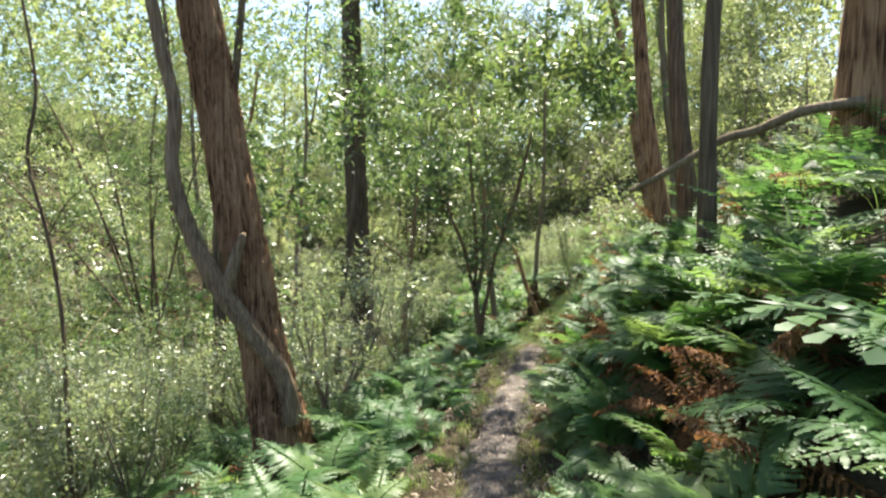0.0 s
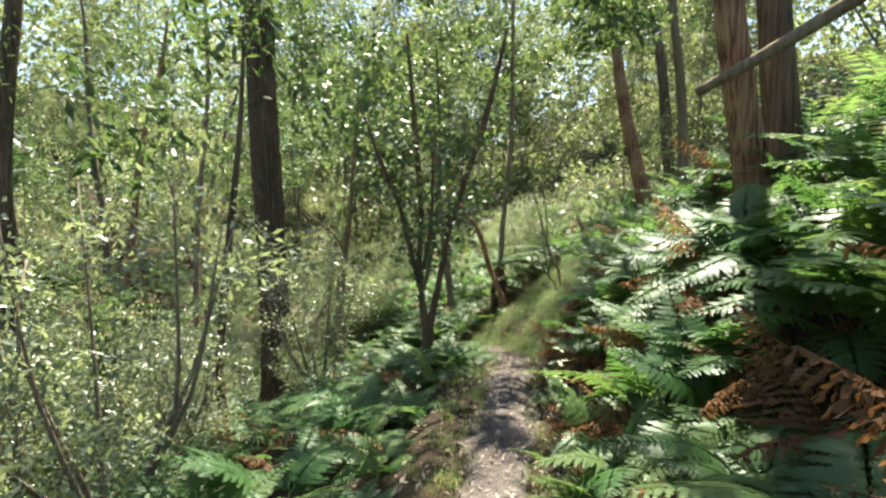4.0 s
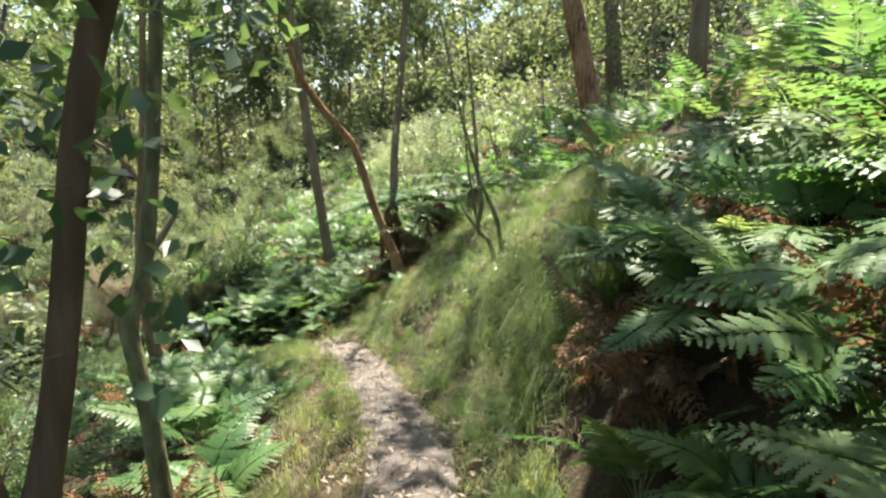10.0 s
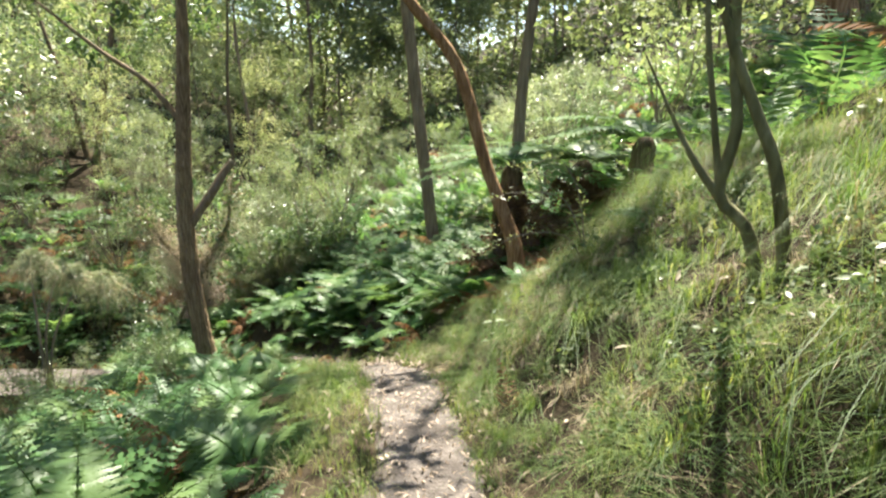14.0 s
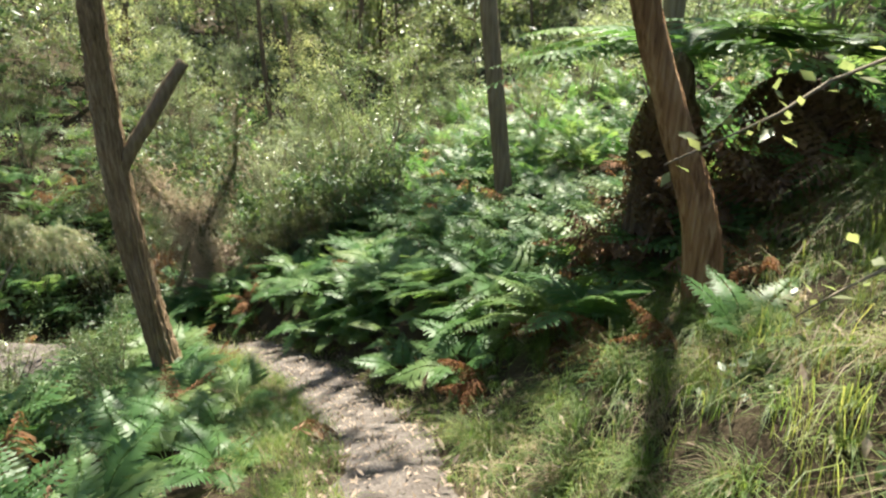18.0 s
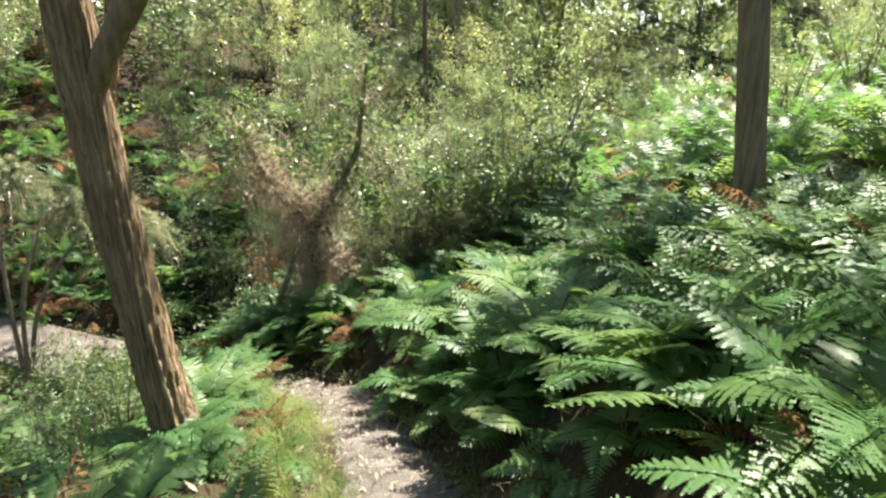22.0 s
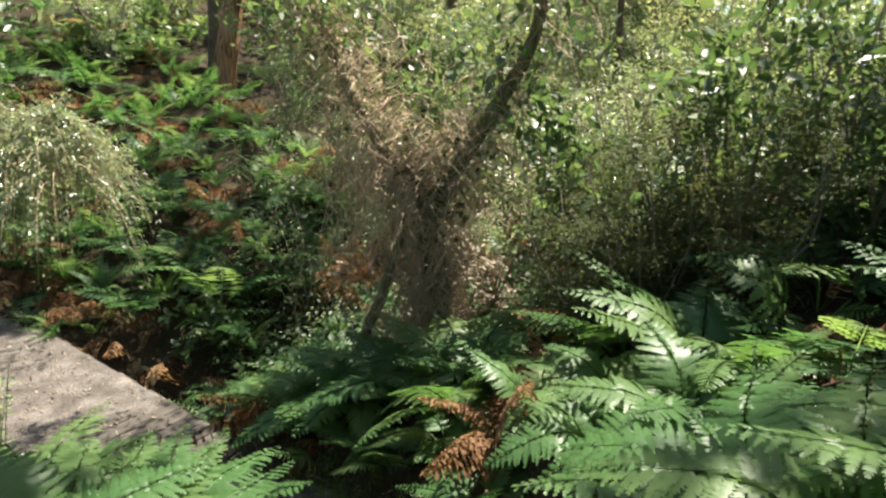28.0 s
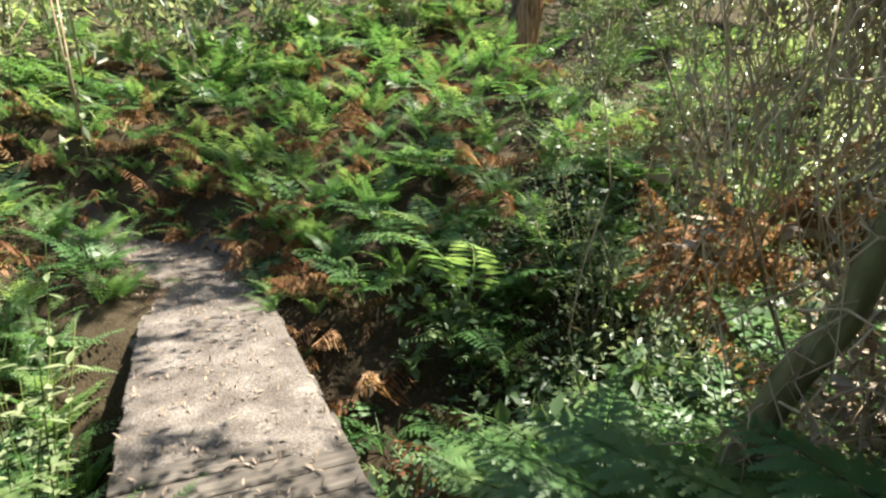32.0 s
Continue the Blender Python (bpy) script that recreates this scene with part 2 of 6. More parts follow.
def tube(points, radii, sides=8, ridge=0.0, seed=0, step=0.0, furrows=9):
    """A tapered tube along points; ridge: depth of the bark's furrows, as a share of the radius."""
    L = np.column_stack([np.asarray(points, float), np.asarray(radii, float)])
    if step:
        L = spline(L, step)
    C, R = L[:, :3], np.maximum(L[:, 3], 0.002)
    T = np.gradient(C, axis=0)
    T /= np.linalg.norm(T, axis=1)[:, None] + 1e-9
    ref = np.array([0.0, 1.0, 0.0]) if abs(T[0][1]) < 0.8 else np.array([1.0, 0, 0])
    A = np.cross(T, ref)
    A /= np.linalg.norm(A, axis=1)[:, None] + 1e-9
    B = np.cross(T, A)
    th = np.linspace(0, 2 * np.pi, sides, endpoint=False)
    rr = np.ones((len(C), sides))
    if ridge:
        rng = np.random.RandomState(seed + 5)
        s = np.cumsum(np.r_[0, np.linalg.norm(np.diff(C, axis=0), axis=1)])[:, None]
        for k in range(furrows):
            f = rng.randint(5, max(7, sides // 3))
            wob = 0.35 * np.sin(s * rng.uniform(0.6, 2.2) + rng.uniform(0, 6.3)) / f ** 0.5
            rr += ridge * rng.uniform(0.25, 0.6) * (np.abs(np.sin((f * (th[None, :] + wob * 0.6) + rng.uniform(0, 6.3)) / 2)) - 0.6) * (0.55 + 0.45 * np.sin(s * rng.uniform(1, 5) + rng.uniform(0, 6)))
        rr += ridge * 0.35 * rng.uniform(-1, 1, rr.shape)
    V = C[:, None] + (R[:, None] * rr)[:, :, None] * (np.cos(th)[None, :, None] * A[:, None] + np.sin(th)[None, :, None] * B[:, None])
    n = len(C)
    i, j = np.meshgrid(np.arange(n - 1), np.arange(sides), indexing="ij")
    a, b = (i * sides + j).ravel(), (i * sides + (j + 1) % sides).ravel()
    F = np.concatenate([np.column_stack([a, b, b + sides]), np.column_stack([a, b + sides, a + sides])])
    V = np.vstack([V.reshape(-1, 3), C[-1:]])
    k = (n - 1) * sides
    cap = np.column_stack([k + np.arange(sides), k + (np.arange(sides) + 1) % sides, np.full(sides, n * sides)])
    return V, np.vstack([F, cap])


def leaves(at, size, rng, up=0.5, ratio=0.45, along=None):
    """Many small folded leaves, four triangles each, at the places given."""
    n = len(at)
    d = rng.normal(size=(n, 3))
    if along is not None:
        d = d * 0.6 + along
    d /= np.linalg.norm(d, axis=1)[:, None] + 1e-9
    nrm = rng.normal(size=(n, 3)) + np.array([0, 0, up * 3])
    side = np.cross(nrm, d)
    side /= np.linalg.norm(side, axis=1)[:, None] + 1e-9
    nn = np.cross(d, side)
    s = (np.asarray(size) * rng.uniform(0.6, 1.3, n))[:, None]
    V = np.stack([at, at + s * (0.45 * d + ratio * 0.5 * side + 0.06 * nn), at + s * d, at + s * (0.45 * d - ratio * 0.5 * side + 0.06 * nn)], 1)
    k = (np.arange(n) * 4)[:, None]
    F = np.concatenate([k + np.array([0, 1, 2]), k + np.array([0, 2, 3])])
    return V.reshape(-1, 3), F


# ---- the lie of the land ----
PATH = spline([(-0.5, -14, 1.6), (-0.3, -6, 0.8), (0, 0, 0.05), (0.49, 5.17, -0.72), (1.53, 9.83, -1.07), (2.23, 13.88, -1.95), (1.94, 18.25, -2.98), (0.73, 21.53, -4.48),
               (-1.01, 23.87, -5.45), (-2.73, 24.97, -6.2), (-4.2, 25.1, -6.58), (-5.3, 25.1, -6.62), (-8.4, 25.1, -6.62), (-10.4, 24.85, -6.55), (-12.1, 23.4, -6.45), (-13.2, 21.0, -6.3), (-13.5, 17.0, -6.2)], 0.2)
LINE = np.array([(-60, -1, 5.0), (-14, -0.5, 1.6), (-6, -0.3, 0.8), (0, 0, 0.05), (5.17, 0.49, -0.72), (9.83, 1.53, -1.07), (13.88, 2.23, -1.95), (18.25, 2.0, -2.95), (22, 2.4, -3.55), (26, 2.6, -3.85),
                 (32, 2.4, -3.7), (45, 3.0, -2.6), (70, 4.0, 0.5), (120, 5, 5)])          # y, x, z along the foot of the hillside
CREEK = np.array([(-60, -22, -4.5), (0, -13, -5.8), (15, -9.4, -7.1), (22, -7.4, -8.0), (25, -6.85, -8.1), (30, -5.4, -7.1), (40, -4.2, -6.2), (60, -3, -4.4), (120, -2, 0)])


def soft(a, b, x):
    u = np.clip((x - a) / (b - a), 0, 1)
    return u * u * (3 - 2 * u)


def wave(x, y):
    return (np.sin(x * 1.7 + 1.3 * np.sin(y * 0.9)) * np.sin(y * 1.3 + 0.8) * 0.5 + np.sin(x * 4.1 + y * 2.3) * 0.22 + np.sin(y * 5.3 - x * 3.2 + 1) * 0.2)


def to_path(x, y):
    """Distance to the path's middle, its height there and how far along it."""
    x, y = np.atleast_1d(x).astype(float), np.atleast_1d(y).astype(float)
    d, z, k = np.full(x.shape, 1e9), np.zeros(x.shape), np.zeros(x.shape, int)
    near = (x > -20) & (x < 10) & (y > -18) & (y < 32)
    xs, ys = x[near], y[near]
    D = np.full(xs.shape, 1e9)
    K = np.zeros(xs.shape, int)
    for i in range(len(PATH)):
        q = (xs - PATH[i, 0]) ** 2 + (ys - PATH[i, 1]) ** 2
        hit = q < D
        D[hit], K[hit] = q[hit], i
    d[near], k[near] = np.sqrt(D), K
    z[near] = PATH[K, 2]
    return d, z, k


def ground(x, y, rough=True):
    x, y = np.atleast_1d(x).astype(float), np.atleast_1d(y).astype(float)
    xr, zr = np.interp(y, LINE[:, 0], LINE[:, 1]), np.interp(y, LINE[:, 0], LINE[:, 2])
    xc, zc = np.interp(y, CREEK[:, 0], CREEK[:, 1]), np.interp(y, CREEK[:, 0], CREEK[:, 2])
    d = x - xr
    steep = 0.30 + 0.55 * soft(2.6, 0.5, np.abs(y - 15) / 4 + 0.0) + 0.42 * soft(13, 8, y) * soft(-8, 0, y)
    steep = np.minimum(steep, 0.85)
    up = steep * np.clip(d - 0.25, 0, 2.4) + 0.46 * np.clip(d - 2.65, 0, 30) + 0.2 * np.clip(d - 32.65, 0, 60)
    u = np.clip(-d / np.maximum(xr - xc, 0.1), 0, 1)
    down = (zc - zr) * (0.75 * u + 0.25 * u ** 3)
    f = np.clip(xc - x, 0, None)
    far = np.clip(f - 0.3, 0, 1.3) * 1.0 + 0.40 * np.clip(f - 1.6, 0, 35) + 0.2 * np.clip(f - 36, 0, 60)
    z = zr + np.where(d > 0, up, down) + far
    if rough:
        z = z + 0.10 * wave(x, y) * np.clip(np.abs(d), 0.2, 1)
    z = z + 0.16 * wave(x * 1.9, y * 1.7 + 2) * soft(0.5, 1.3, d) * soft(12, 13, y) * soft(21, 19, y)
    pd, pz, k = to_path(x, y)
    over = soft(-8.4, -7.9, x) * soft(-4.1, -4.6, x) * soft(27.5, 26.8, y) * soft(22.0, 23, y)
    w = soft(1.15, 0.32, pd) * (1 - over)
    return z * (1 - w) + (pz + 0.012 * wave(x * 5, y * 5)) * w


def gz(x, y):
    return float(ground(x, y)[0])


def axis(a, b, step, far):
    c = list(np.arange(a, b + step / 2, step))
    s, lo, hi = step, [], []
    p, q = a, b
    while p > -far or q < far:
        s *= 1.22
        p, q = p - s, q + s
        lo.append(p), hi.append(q)
    return np.array(lo[::-1] + c + hi)


gx, gy = axis(-15, 7, 0.22, 700), axis(-4, 33, 0.22, 700)
GX, GY = np.meshgrid(gx, gy, indexing="ij")
GZ = ground(GX.ravel(), GY.ravel())
GZ -= 0.04 * soft(0.5, 0.25, to_path(GX.ravel(), GY.ravel())[0])
ny = len(gy)
ii, jj = np.meshgrid(np.arange(len(gx) - 1), np.arange(ny - 1), indexing="ij")
a0 = (ii * ny + jj).ravel()
ob = part("ground", (np.column_stack([GX.ravel(), GY.ravel(), GZ]), np.column_stack([a0, a0 + ny, a0 + ny + 1, a0 + 1])), SOIL, smooth=True)
tagged(ob, "dark forest floor of soil and rotting litter on a hillside", "ground", kind="structure")


def track(name, i0, i1, label, half=0.26):
    """The trodden strip along part of the path."""
    rng = np.random.RandomState(3)
    P = PATH[i0:i1]
    T = np.gradient(P[:, :2], axis=0)
    T /= np.linalg.norm(T, axis=1)[:, None]
    N = np.column_stack([T[:, 1], -T[:, 0]])
    V = []
    cols = np.linspace(-1, 1, 9)
    for k in range(len(P)):
        grow = 1 + 0.35 * float(soft(9, 14, P[k, 1])) + 0.3 * float(soft(16, 19, P[k, 1]))
        wl, wr = half * (1 + 0.22 * math.sin(k * 0.7)) + rng.uniform(-0.025, 0.025), half * (1 + 0.2 * math.sin(k * 0.53 + 2)) + rng.uniform(-0.025, 0.025)
        for c in cols:
            q = P[k, :2] + N[k] * c * (wr if c > 0 else wl) * grow
            V.append((q[0], q[1], gz(q[0], q[1]) + 0.012 - 0.06 * abs(c) ** 3 + rng.uniform(-0.005, 0.005)))
    n = len(cols)
    F = [(k * n + c, k * n + c + 1, k * n + n + c + 1, k * n + n + c) for k in range(len(P) - 1) for c in range(n - 1)]
    return tagged(part(name, (np.array(V), np.array(F)), TRACK, smooth=True), label, "path", kind="structure")


B0 = int(np.argmin(np.abs(PATH[:, 0] + 4.55) + np.abs(PATH[:, 1] - 25.1)))
B1 = int(np.argmin(np.abs(PATH[:, 0] + 8.4) + np.abs(PATH[:, 1] - 25.1)))
track("path", 20, B0 + 1, "narrow trodden dirt track with pale dust and leaf litter")
track("path", B1 - 1, len(PATH), "dirt track leading on from the footbridge", 0.48)

# ---- ferns ----


def frond(length, lean0, lean1, blade, width, pairs, rng, droop=0.25, curl=0.0, rough=0.0012):
    """One narrow frond with plain leaflets, a single sheet that rises from the origin and arches towards +x."""
    n = 16
    s = np.linspace(0, 1, n)
    lean = lean0 + (lean1 - lean0) * s ** 1.3
    dx, dz = np.sin(lean), np.cos(lean)
    yaw = curl * s
    C = np.cumsum(np.column_stack([dx * np.cos(yaw), dx * np.sin(yaw), dz]) * length / (n - 1), axis=0)
    C -= C[0]
    s0 = 1 - blade
    V, F = [], []

    def at(u):
        return np.array([np.interp(u, s, C[:, k]) for k in range(3)])
    stations = list(np.linspace(0, s0 * 0.95, 4)) + [s0 + (1 - s0) * (k + 0.2) / pairs for k in range(pairs)] + [1.0]
    prev = None
    for k, u in enumerate(stations):
        o = at(u)
        t = at(min(u + 0.03, 1)) - at(max(u - 0.03, 0))
        t /= np.linalg.norm(t) + 1e-9
        lat = np.array([-math.sin(curl * u), math.cos(curl * u), 0.0])
        up = np.cross(t, lat)
        up /= np.linalg.norm(up) + 1e-9
        up = -up if up[2] < 0 and lean1 < 2 else up
        wd = 0.0045 * (1 - 0.7 * u) + 0.0008
        b = len(V)
        V.extend((o - lat * wd, o + lat * wd))
        if prev is not None:
            F.extend([(prev, prev + 1, b + 1), (prev, b + 1, b)])
        prev = b
        if k < 4 or k == len(stations) - 1:
            continue
        v = (u - s0) / (1 - s0)
        lp = width * min(1, 0.6 + v * 3.2) * (1 - v) ** 0.8 * rng.uniform(0.88, 1.1) + 0.012
        ln = min(0.028, 0.18 * lp)
        for sgn in (-1, 1):
            sweep = 0.35 + 0.35 * v + rng.uniform(-0.08, 0.08)
            d = lat * sgn * math.cos(sweep) + t * math.sin(sweep) + up * rng.uniform(-0.08, 0.10)
            d /= np.linalg.norm(d)
            w = np.cross(up, d)
            w /= np.linalg.norm(w)
            q = o + d * lp * 0.45 - up * (droop * lp * 0.2 + ln * 0.15)
            i0 = len(V)
            V.extend((q + w * ln, o + d * (lp + 0.012) - up * droop * lp, q - w * ln))
            mid = b + (1 if sgn > 0 else 0)
            F.extend([(mid, i0, i0 + 1), (mid, i0 + 1, i0 + 2)])
    V = np.array(V)
    V[8:] += rng.normal(0, rough, (len(V) - 8, 3))
    return V, np.array(F)


def bracken_frond(length, lean0, lean1, blade, width, pairs, step, rng, droop=0.22, curl=0.0, rough=0.0012, toothed=0.23):
    """One broad frond as a single sheet: a bare stalk, then a level blade of leaflets that are cut again to the midrib."""
    n = 16
    s = np.linspace(0, 1, n)
    s0 = 1 - blade
    lean = lean0 + (lean1 - lean0) * np.clip(s / (s0 + 0.3), 0, 1) ** 1.5 + 0.4 * np.clip(s - s0 - 0.2, 0, 1)
    yaw = curl * s
    C = np.cumsum(np.column_stack([np.sin(lean) * np.cos(yaw), np.sin(lean) * np.sin(yaw), np.cos(lean)]) * length / (n - 1), axis=0)
    C -= C[0]
    V, F = [], []

    def at(u):
        return np.array([np.interp(u, s, C[:, k]) for k in range(3)])
    stations = [0.0, s0 * 0.5, s0 * 0.94] + [s0 + blade * ((k + 0.15) / pairs) for k in range(pairs)] + [1.0]
    prev = None
    for k, u in enumerate(stations):
        o = at(u)
        t = at(min(u + 0.03, 1)) - at(max(u - 0.03, 0))
        t /= np.linalg.norm(t) + 1e-9
        lat = np.array([-math.sin(curl * u), math.cos(curl * u), 0.0])
        up = np.cross(t, lat)
        up /= np.linalg.norm(up) + 1e-9
        wd = 0.004 * (1 - 0.75 * u) + 0.0008
        b = len(V)
        V.extend((o - lat * wd, o + lat * wd))
        if prev is not None:
            F.extend([(prev, prev + 1, b + 1), (prev, b + 1, b)])
        prev = b
        if k < 3 or k == len(stations) - 1:
            continue
        v = (u - s0) / blade
        for sgn in (-1, 1):
            lp = width * min(1.0, 0.82 + 2 * v) * (1 - v) ** 0.82 * rng.uniform(0.86, 1.1) + 0.012
            sweep = 0.22 + 0.4 * v + rng.uniform(-0.1, 0.1)
            d = lat * sgn * math.cos(sweep) + t * math.sin(sweep) + up * rng.uniform(-0.06, 0.14)
            d /= np.linalg.norm(d)
            w = np.cross(up, d)
            w /= np.linalg.norm(w)
            m = max(3, int(lp / step))
            f = np.arange(1, m + 1) / m
            mid = o + d * (lp * f)[:, None] - up * (droop * lp * f * f)[:, None]
            h = np.minimum(0.55 * length * blade / pairs + 0.012, toothed * lp) * (1.02 - (f - 0.5 / m)) ** 0.75 * np.where(f < 1.5 / m, 0.6, 1.0) * rng.uniform(0.85, 1.12, m) + 0.004
            base = len(V)
            V.extend(mid)
            c = (mid + np.vstack([o[None], mid[:-1]])) / 2 + d * (h * 0.45)[:, None] - up * (h * 0.18)[:, None]
            V.extend(c + w * h[:, None])
            V.extend(c - w * h[:, None])
            root = b + (1 if sgn > 0 else 0)
            for j in range(m):
                a0 = root if j < 2 else base + j - 2
                F.append((a0, base + j, base + m + j))
                F.append((a0, base + 2 * m + j, base + j))
    V = np.array(V)
    V[6:] += rng.normal(0, rough, (len(V) - 6, 3))
    return V, np.array(F)


def fern_fronds(kind, seed, fine):
    """The fronds of one plant, turned about its root."""
    rng = np.random.RandomState(seed)
    out = []
    n = {"green": 8 if fine == 2 else 6, "dead": 6, "sword": 9, "tree": 14, "skirt": 26, "heap": 30}[kind]
    for i in range(n):
        if kind in ("green", "dead") and fine:
            pairs, cut = {1: (13, 0.06), 2: (18, 0.0145), 3: (13, 0.03)}[fine]
            if kind == "green":
                f = bracken_frond(rng.uniform(0.7, 1.12), rng.uniform(0.05, 0.5), rng.uniform(1.1, 1.75), rng.uniform(0.62, 0.72), rng.uniform(0.2, 0.29), pairs, cut, rng, rng.uniform(0.12, 0.32), rng.uniform(-0.5, 0.5))
            else:
                f = bracken_frond(rng.uniform(0.6, 1.05), rng.uniform(0.0, 0.9), rng.uniform(0.9, 2.3), 0.74, rng.uniform(0.11, 0.2), pairs, cut * 0.8, rng, rng.uniform(0.5, 1.8), rng.uniform(-1.2, 1.2), 0.007, 0.1)
        elif kind == "green":
            f = frond(rng.uniform(0.85, 1.3), rng.uniform(0.05, 0.45), rng.uniform(1.3, 1.9), rng.uniform(0.66, 0.78), rng.uniform(0.19, 0.27), 13, rng, 0.3, rng.uniform(-0.5, 0.5))
        elif kind == "dead":
            f = frond(rng.uniform(0.6, 1.05), rng.uniform(0.1, 0.7), rng.uniform(1.9, 2.7), 0.74, rng.uniform(0.15, 0.25), 10, rng, rng.uniform(0.3, 1.0), rng.uniform(-1, 1), 0.004)
        elif kind == "sword":
            f = frond(rng.uniform(0.5, 0.75), rng.uniform(0.3, 0.7), rng.uniform(1.3, 1.9), 0.9, rng.uniform(0.055, 0.075), (16, 24)[fine - 1], rng, 0.15, rng.uniform(-0.3, 0.3))
        elif kind == "tree":
            f = bracken_frond(rng.uniform(1.4, 1.95), rng.uniform(0.75, 1.2), rng.uniform(1.4, 1.8), 0.9, rng.uniform(0.3, 0.4), 26, 0.024, rng, 0.2, rng.uniform(-0.2, 0.2))
        else:
            a, b = ((2.2, 2.7), (2.85, 3.05)) if kind == "skirt" else ((1.3, 2.1), (2.3, 2.9))
            f = bracken_frond(rng.uniform(0.9, 1.5), rng.uniform(*a), rng.uniform(*b), 0.93, rng.uniform(0.1, 0.17), 24, 0.03, rng, 0.8, rng.uniform(-0.3, 0.3), 0.006, 0.2)
        out.append(moved(f, rot_z(i * 2 * math.pi / n + rng.uniform(-0.35, 0.35)), (0, 0, 0)))
    return out


def fern_thing(kind, seed, mat, label, category="fern", fine=2, group=""):
    """A fern with its root at the origin: every frond is a part."""
    ob = tagged(new({"green": "bracken_fern", "dead": "dead_bracken", "sword": "sword_fern"}[kind]), label, category, group)
    for f in fern_fronds(kind, seed, fine):
        part("frond", f, mat, ob)
    return ob


def scatter(x0, x1, y0, y1, step, seed, keep):
    """Jittered places on a grid, with keep(x, y, path distance, right of path) as the chance to stay."""
    rng = np.random.RandomState(seed)
    X, Y = np.meshgrid(np.arange(x0, x1, step), np.arange(y0, y1, step), indexing="ij")
    X, Y = X.ravel() + rng.uniform(-0.5, 0.5, X.size) * step, Y.ravel() + rng.uniform(-0.5, 0.5, Y.size) * step
    d, z, k = to_path(X, Y)
    T = np.gradient(PATH[:, :2], axis=0)[k]
    side = (X - PATH[k, 0]) * T[:, 1] - (Y - PATH[k, 1]) * T[:, 0]
    p = keep(X, Y, d, side > 0)
    ok = rng.uniform(size=X.size) < p
    X, Y = X[ok], Y[ok]
    return X, Y, ground(X, Y), d[ok], rng


GAP = lambda X, Y: (soft(-8.9, -8.3, X) * soft(-4.2, -4.5, X) * soft(26.4, 26.1, Y) * soft(23.9, 24.2, Y)) > 0.5
GRASSY = lambda X, Y, r: r & (Y > 11.4) & (Y < 20.6) & (X < 5.2) & (X < 2.2 + np.clip(Y - 11.4, 0, 9) * 0.85)


FOOT = lambda Y, near: near + 0.35 * soft(8.6, 9.2, Y) * soft(13, 12.4, Y)          # the bare foot of the bank


def near_keep(X, Y, d, r):
    lo = np.where(r, FOOT(Y, 0.58), 0.66)
    lo = np.where((Y > 12) & (Y < 19) & ~r, 1.0, lo)
    lo = np.where((Y > 20.3) & r, 0.55, lo)
    hi = np.where(r, 2.4, 2.1)
    hi = np.where((Y > 20) & r, 3.4, hi)
    p = ((d > lo) & (d < hi)).astype(float)
    p = p * np.where(GRASSY(X, Y, r), 0.0, 1.0) * np.where((r & (Y < 13)) | (Y > 20), 1.0, 0.8)
    p = p * ((Y > 0.8) & ~GAP(X, Y) & (X > -5.2))
    return p * 0.95


GREEN_LABEL = "lush green bracken fern with arching divided fronds"
DEAD_LABEL = "withered rust-brown bracken fern with drooping curled fronds"
greens = [fern_thing("green", 10 + i, FERN, GREEN_LABEL, group="bracken ferns beside the track") for i in range(5)]
deads = [fern_thing("dead", 40 + i, DEAD, DEAD_LABEL, group="dead bracken among the ferns") for i in range(3)]


def dead_chance(X, Y, d):
    """Where the brown bracken stands: patches on the bank and beside the track."""
    p = 0.10 + 0.0 * X
    for px, py, r, w in ((1.9, 7.2, 1.4, 0.85), (2.6, 10.4, 1.6, 0.75), (0.0, 12.2, 1.2, 0.8), (0.3, 16.0, 1.2, 0.35), (-1.4, 20.5, 1.0, 0.5), (2.5, 21.6, 1.2, 0.7), (3.1, 22.8, 1.2, 0.6), (1.9, 21.0, 0.7, 0.5), (0.9, 3.6, 0.9, 0.4), (-3.3, 25.6, 0.8, 0.5)):
        p = np.maximum(p, w * np.exp(-((X - px) ** 2 + (Y - py) ** 2) / (2 * (r * 0.7) ** 2)))
    return p


# the fern beds further from the track
BED = [join(fern_fronds("green", 70 + i, 1)) for i in range(5)]
BED_DEAD = [join(fern_fronds("dead", 80 + i, 1)) for i in range(3)]
BED_SWORD = [join(fern_fronds("sword", 66 + i, 1)) for i in range(3)]
BED_FAR = [join(fern_fronds("green", 74 + i, 0)) for i in range(4)]
BED_FAR_DEAD = [join(fern_fronds("dead", 84 + i, 0)) for i in range(2)]
green_bits, dead_bits = [], []


def set_fern(dead, m, single, rng):
    """A fern by the track is a plant of its own; further up the bank it joins the bed."""
    if single:
        src = deads if dead else greens
        o = src[rng.randint(len(src))]
        (copy_thing(o, m) if o.name in used else o).matrix_basis = m
        used.add(o.name)
    else:
        src = BED_DEAD if dead else BED
        M = np.array(m)
        V, F = src[rng.randint(len(src))]
        (dead_bits if dead else green_bits).append((V @ M[:3, :3].T + M[:3, 3], F))


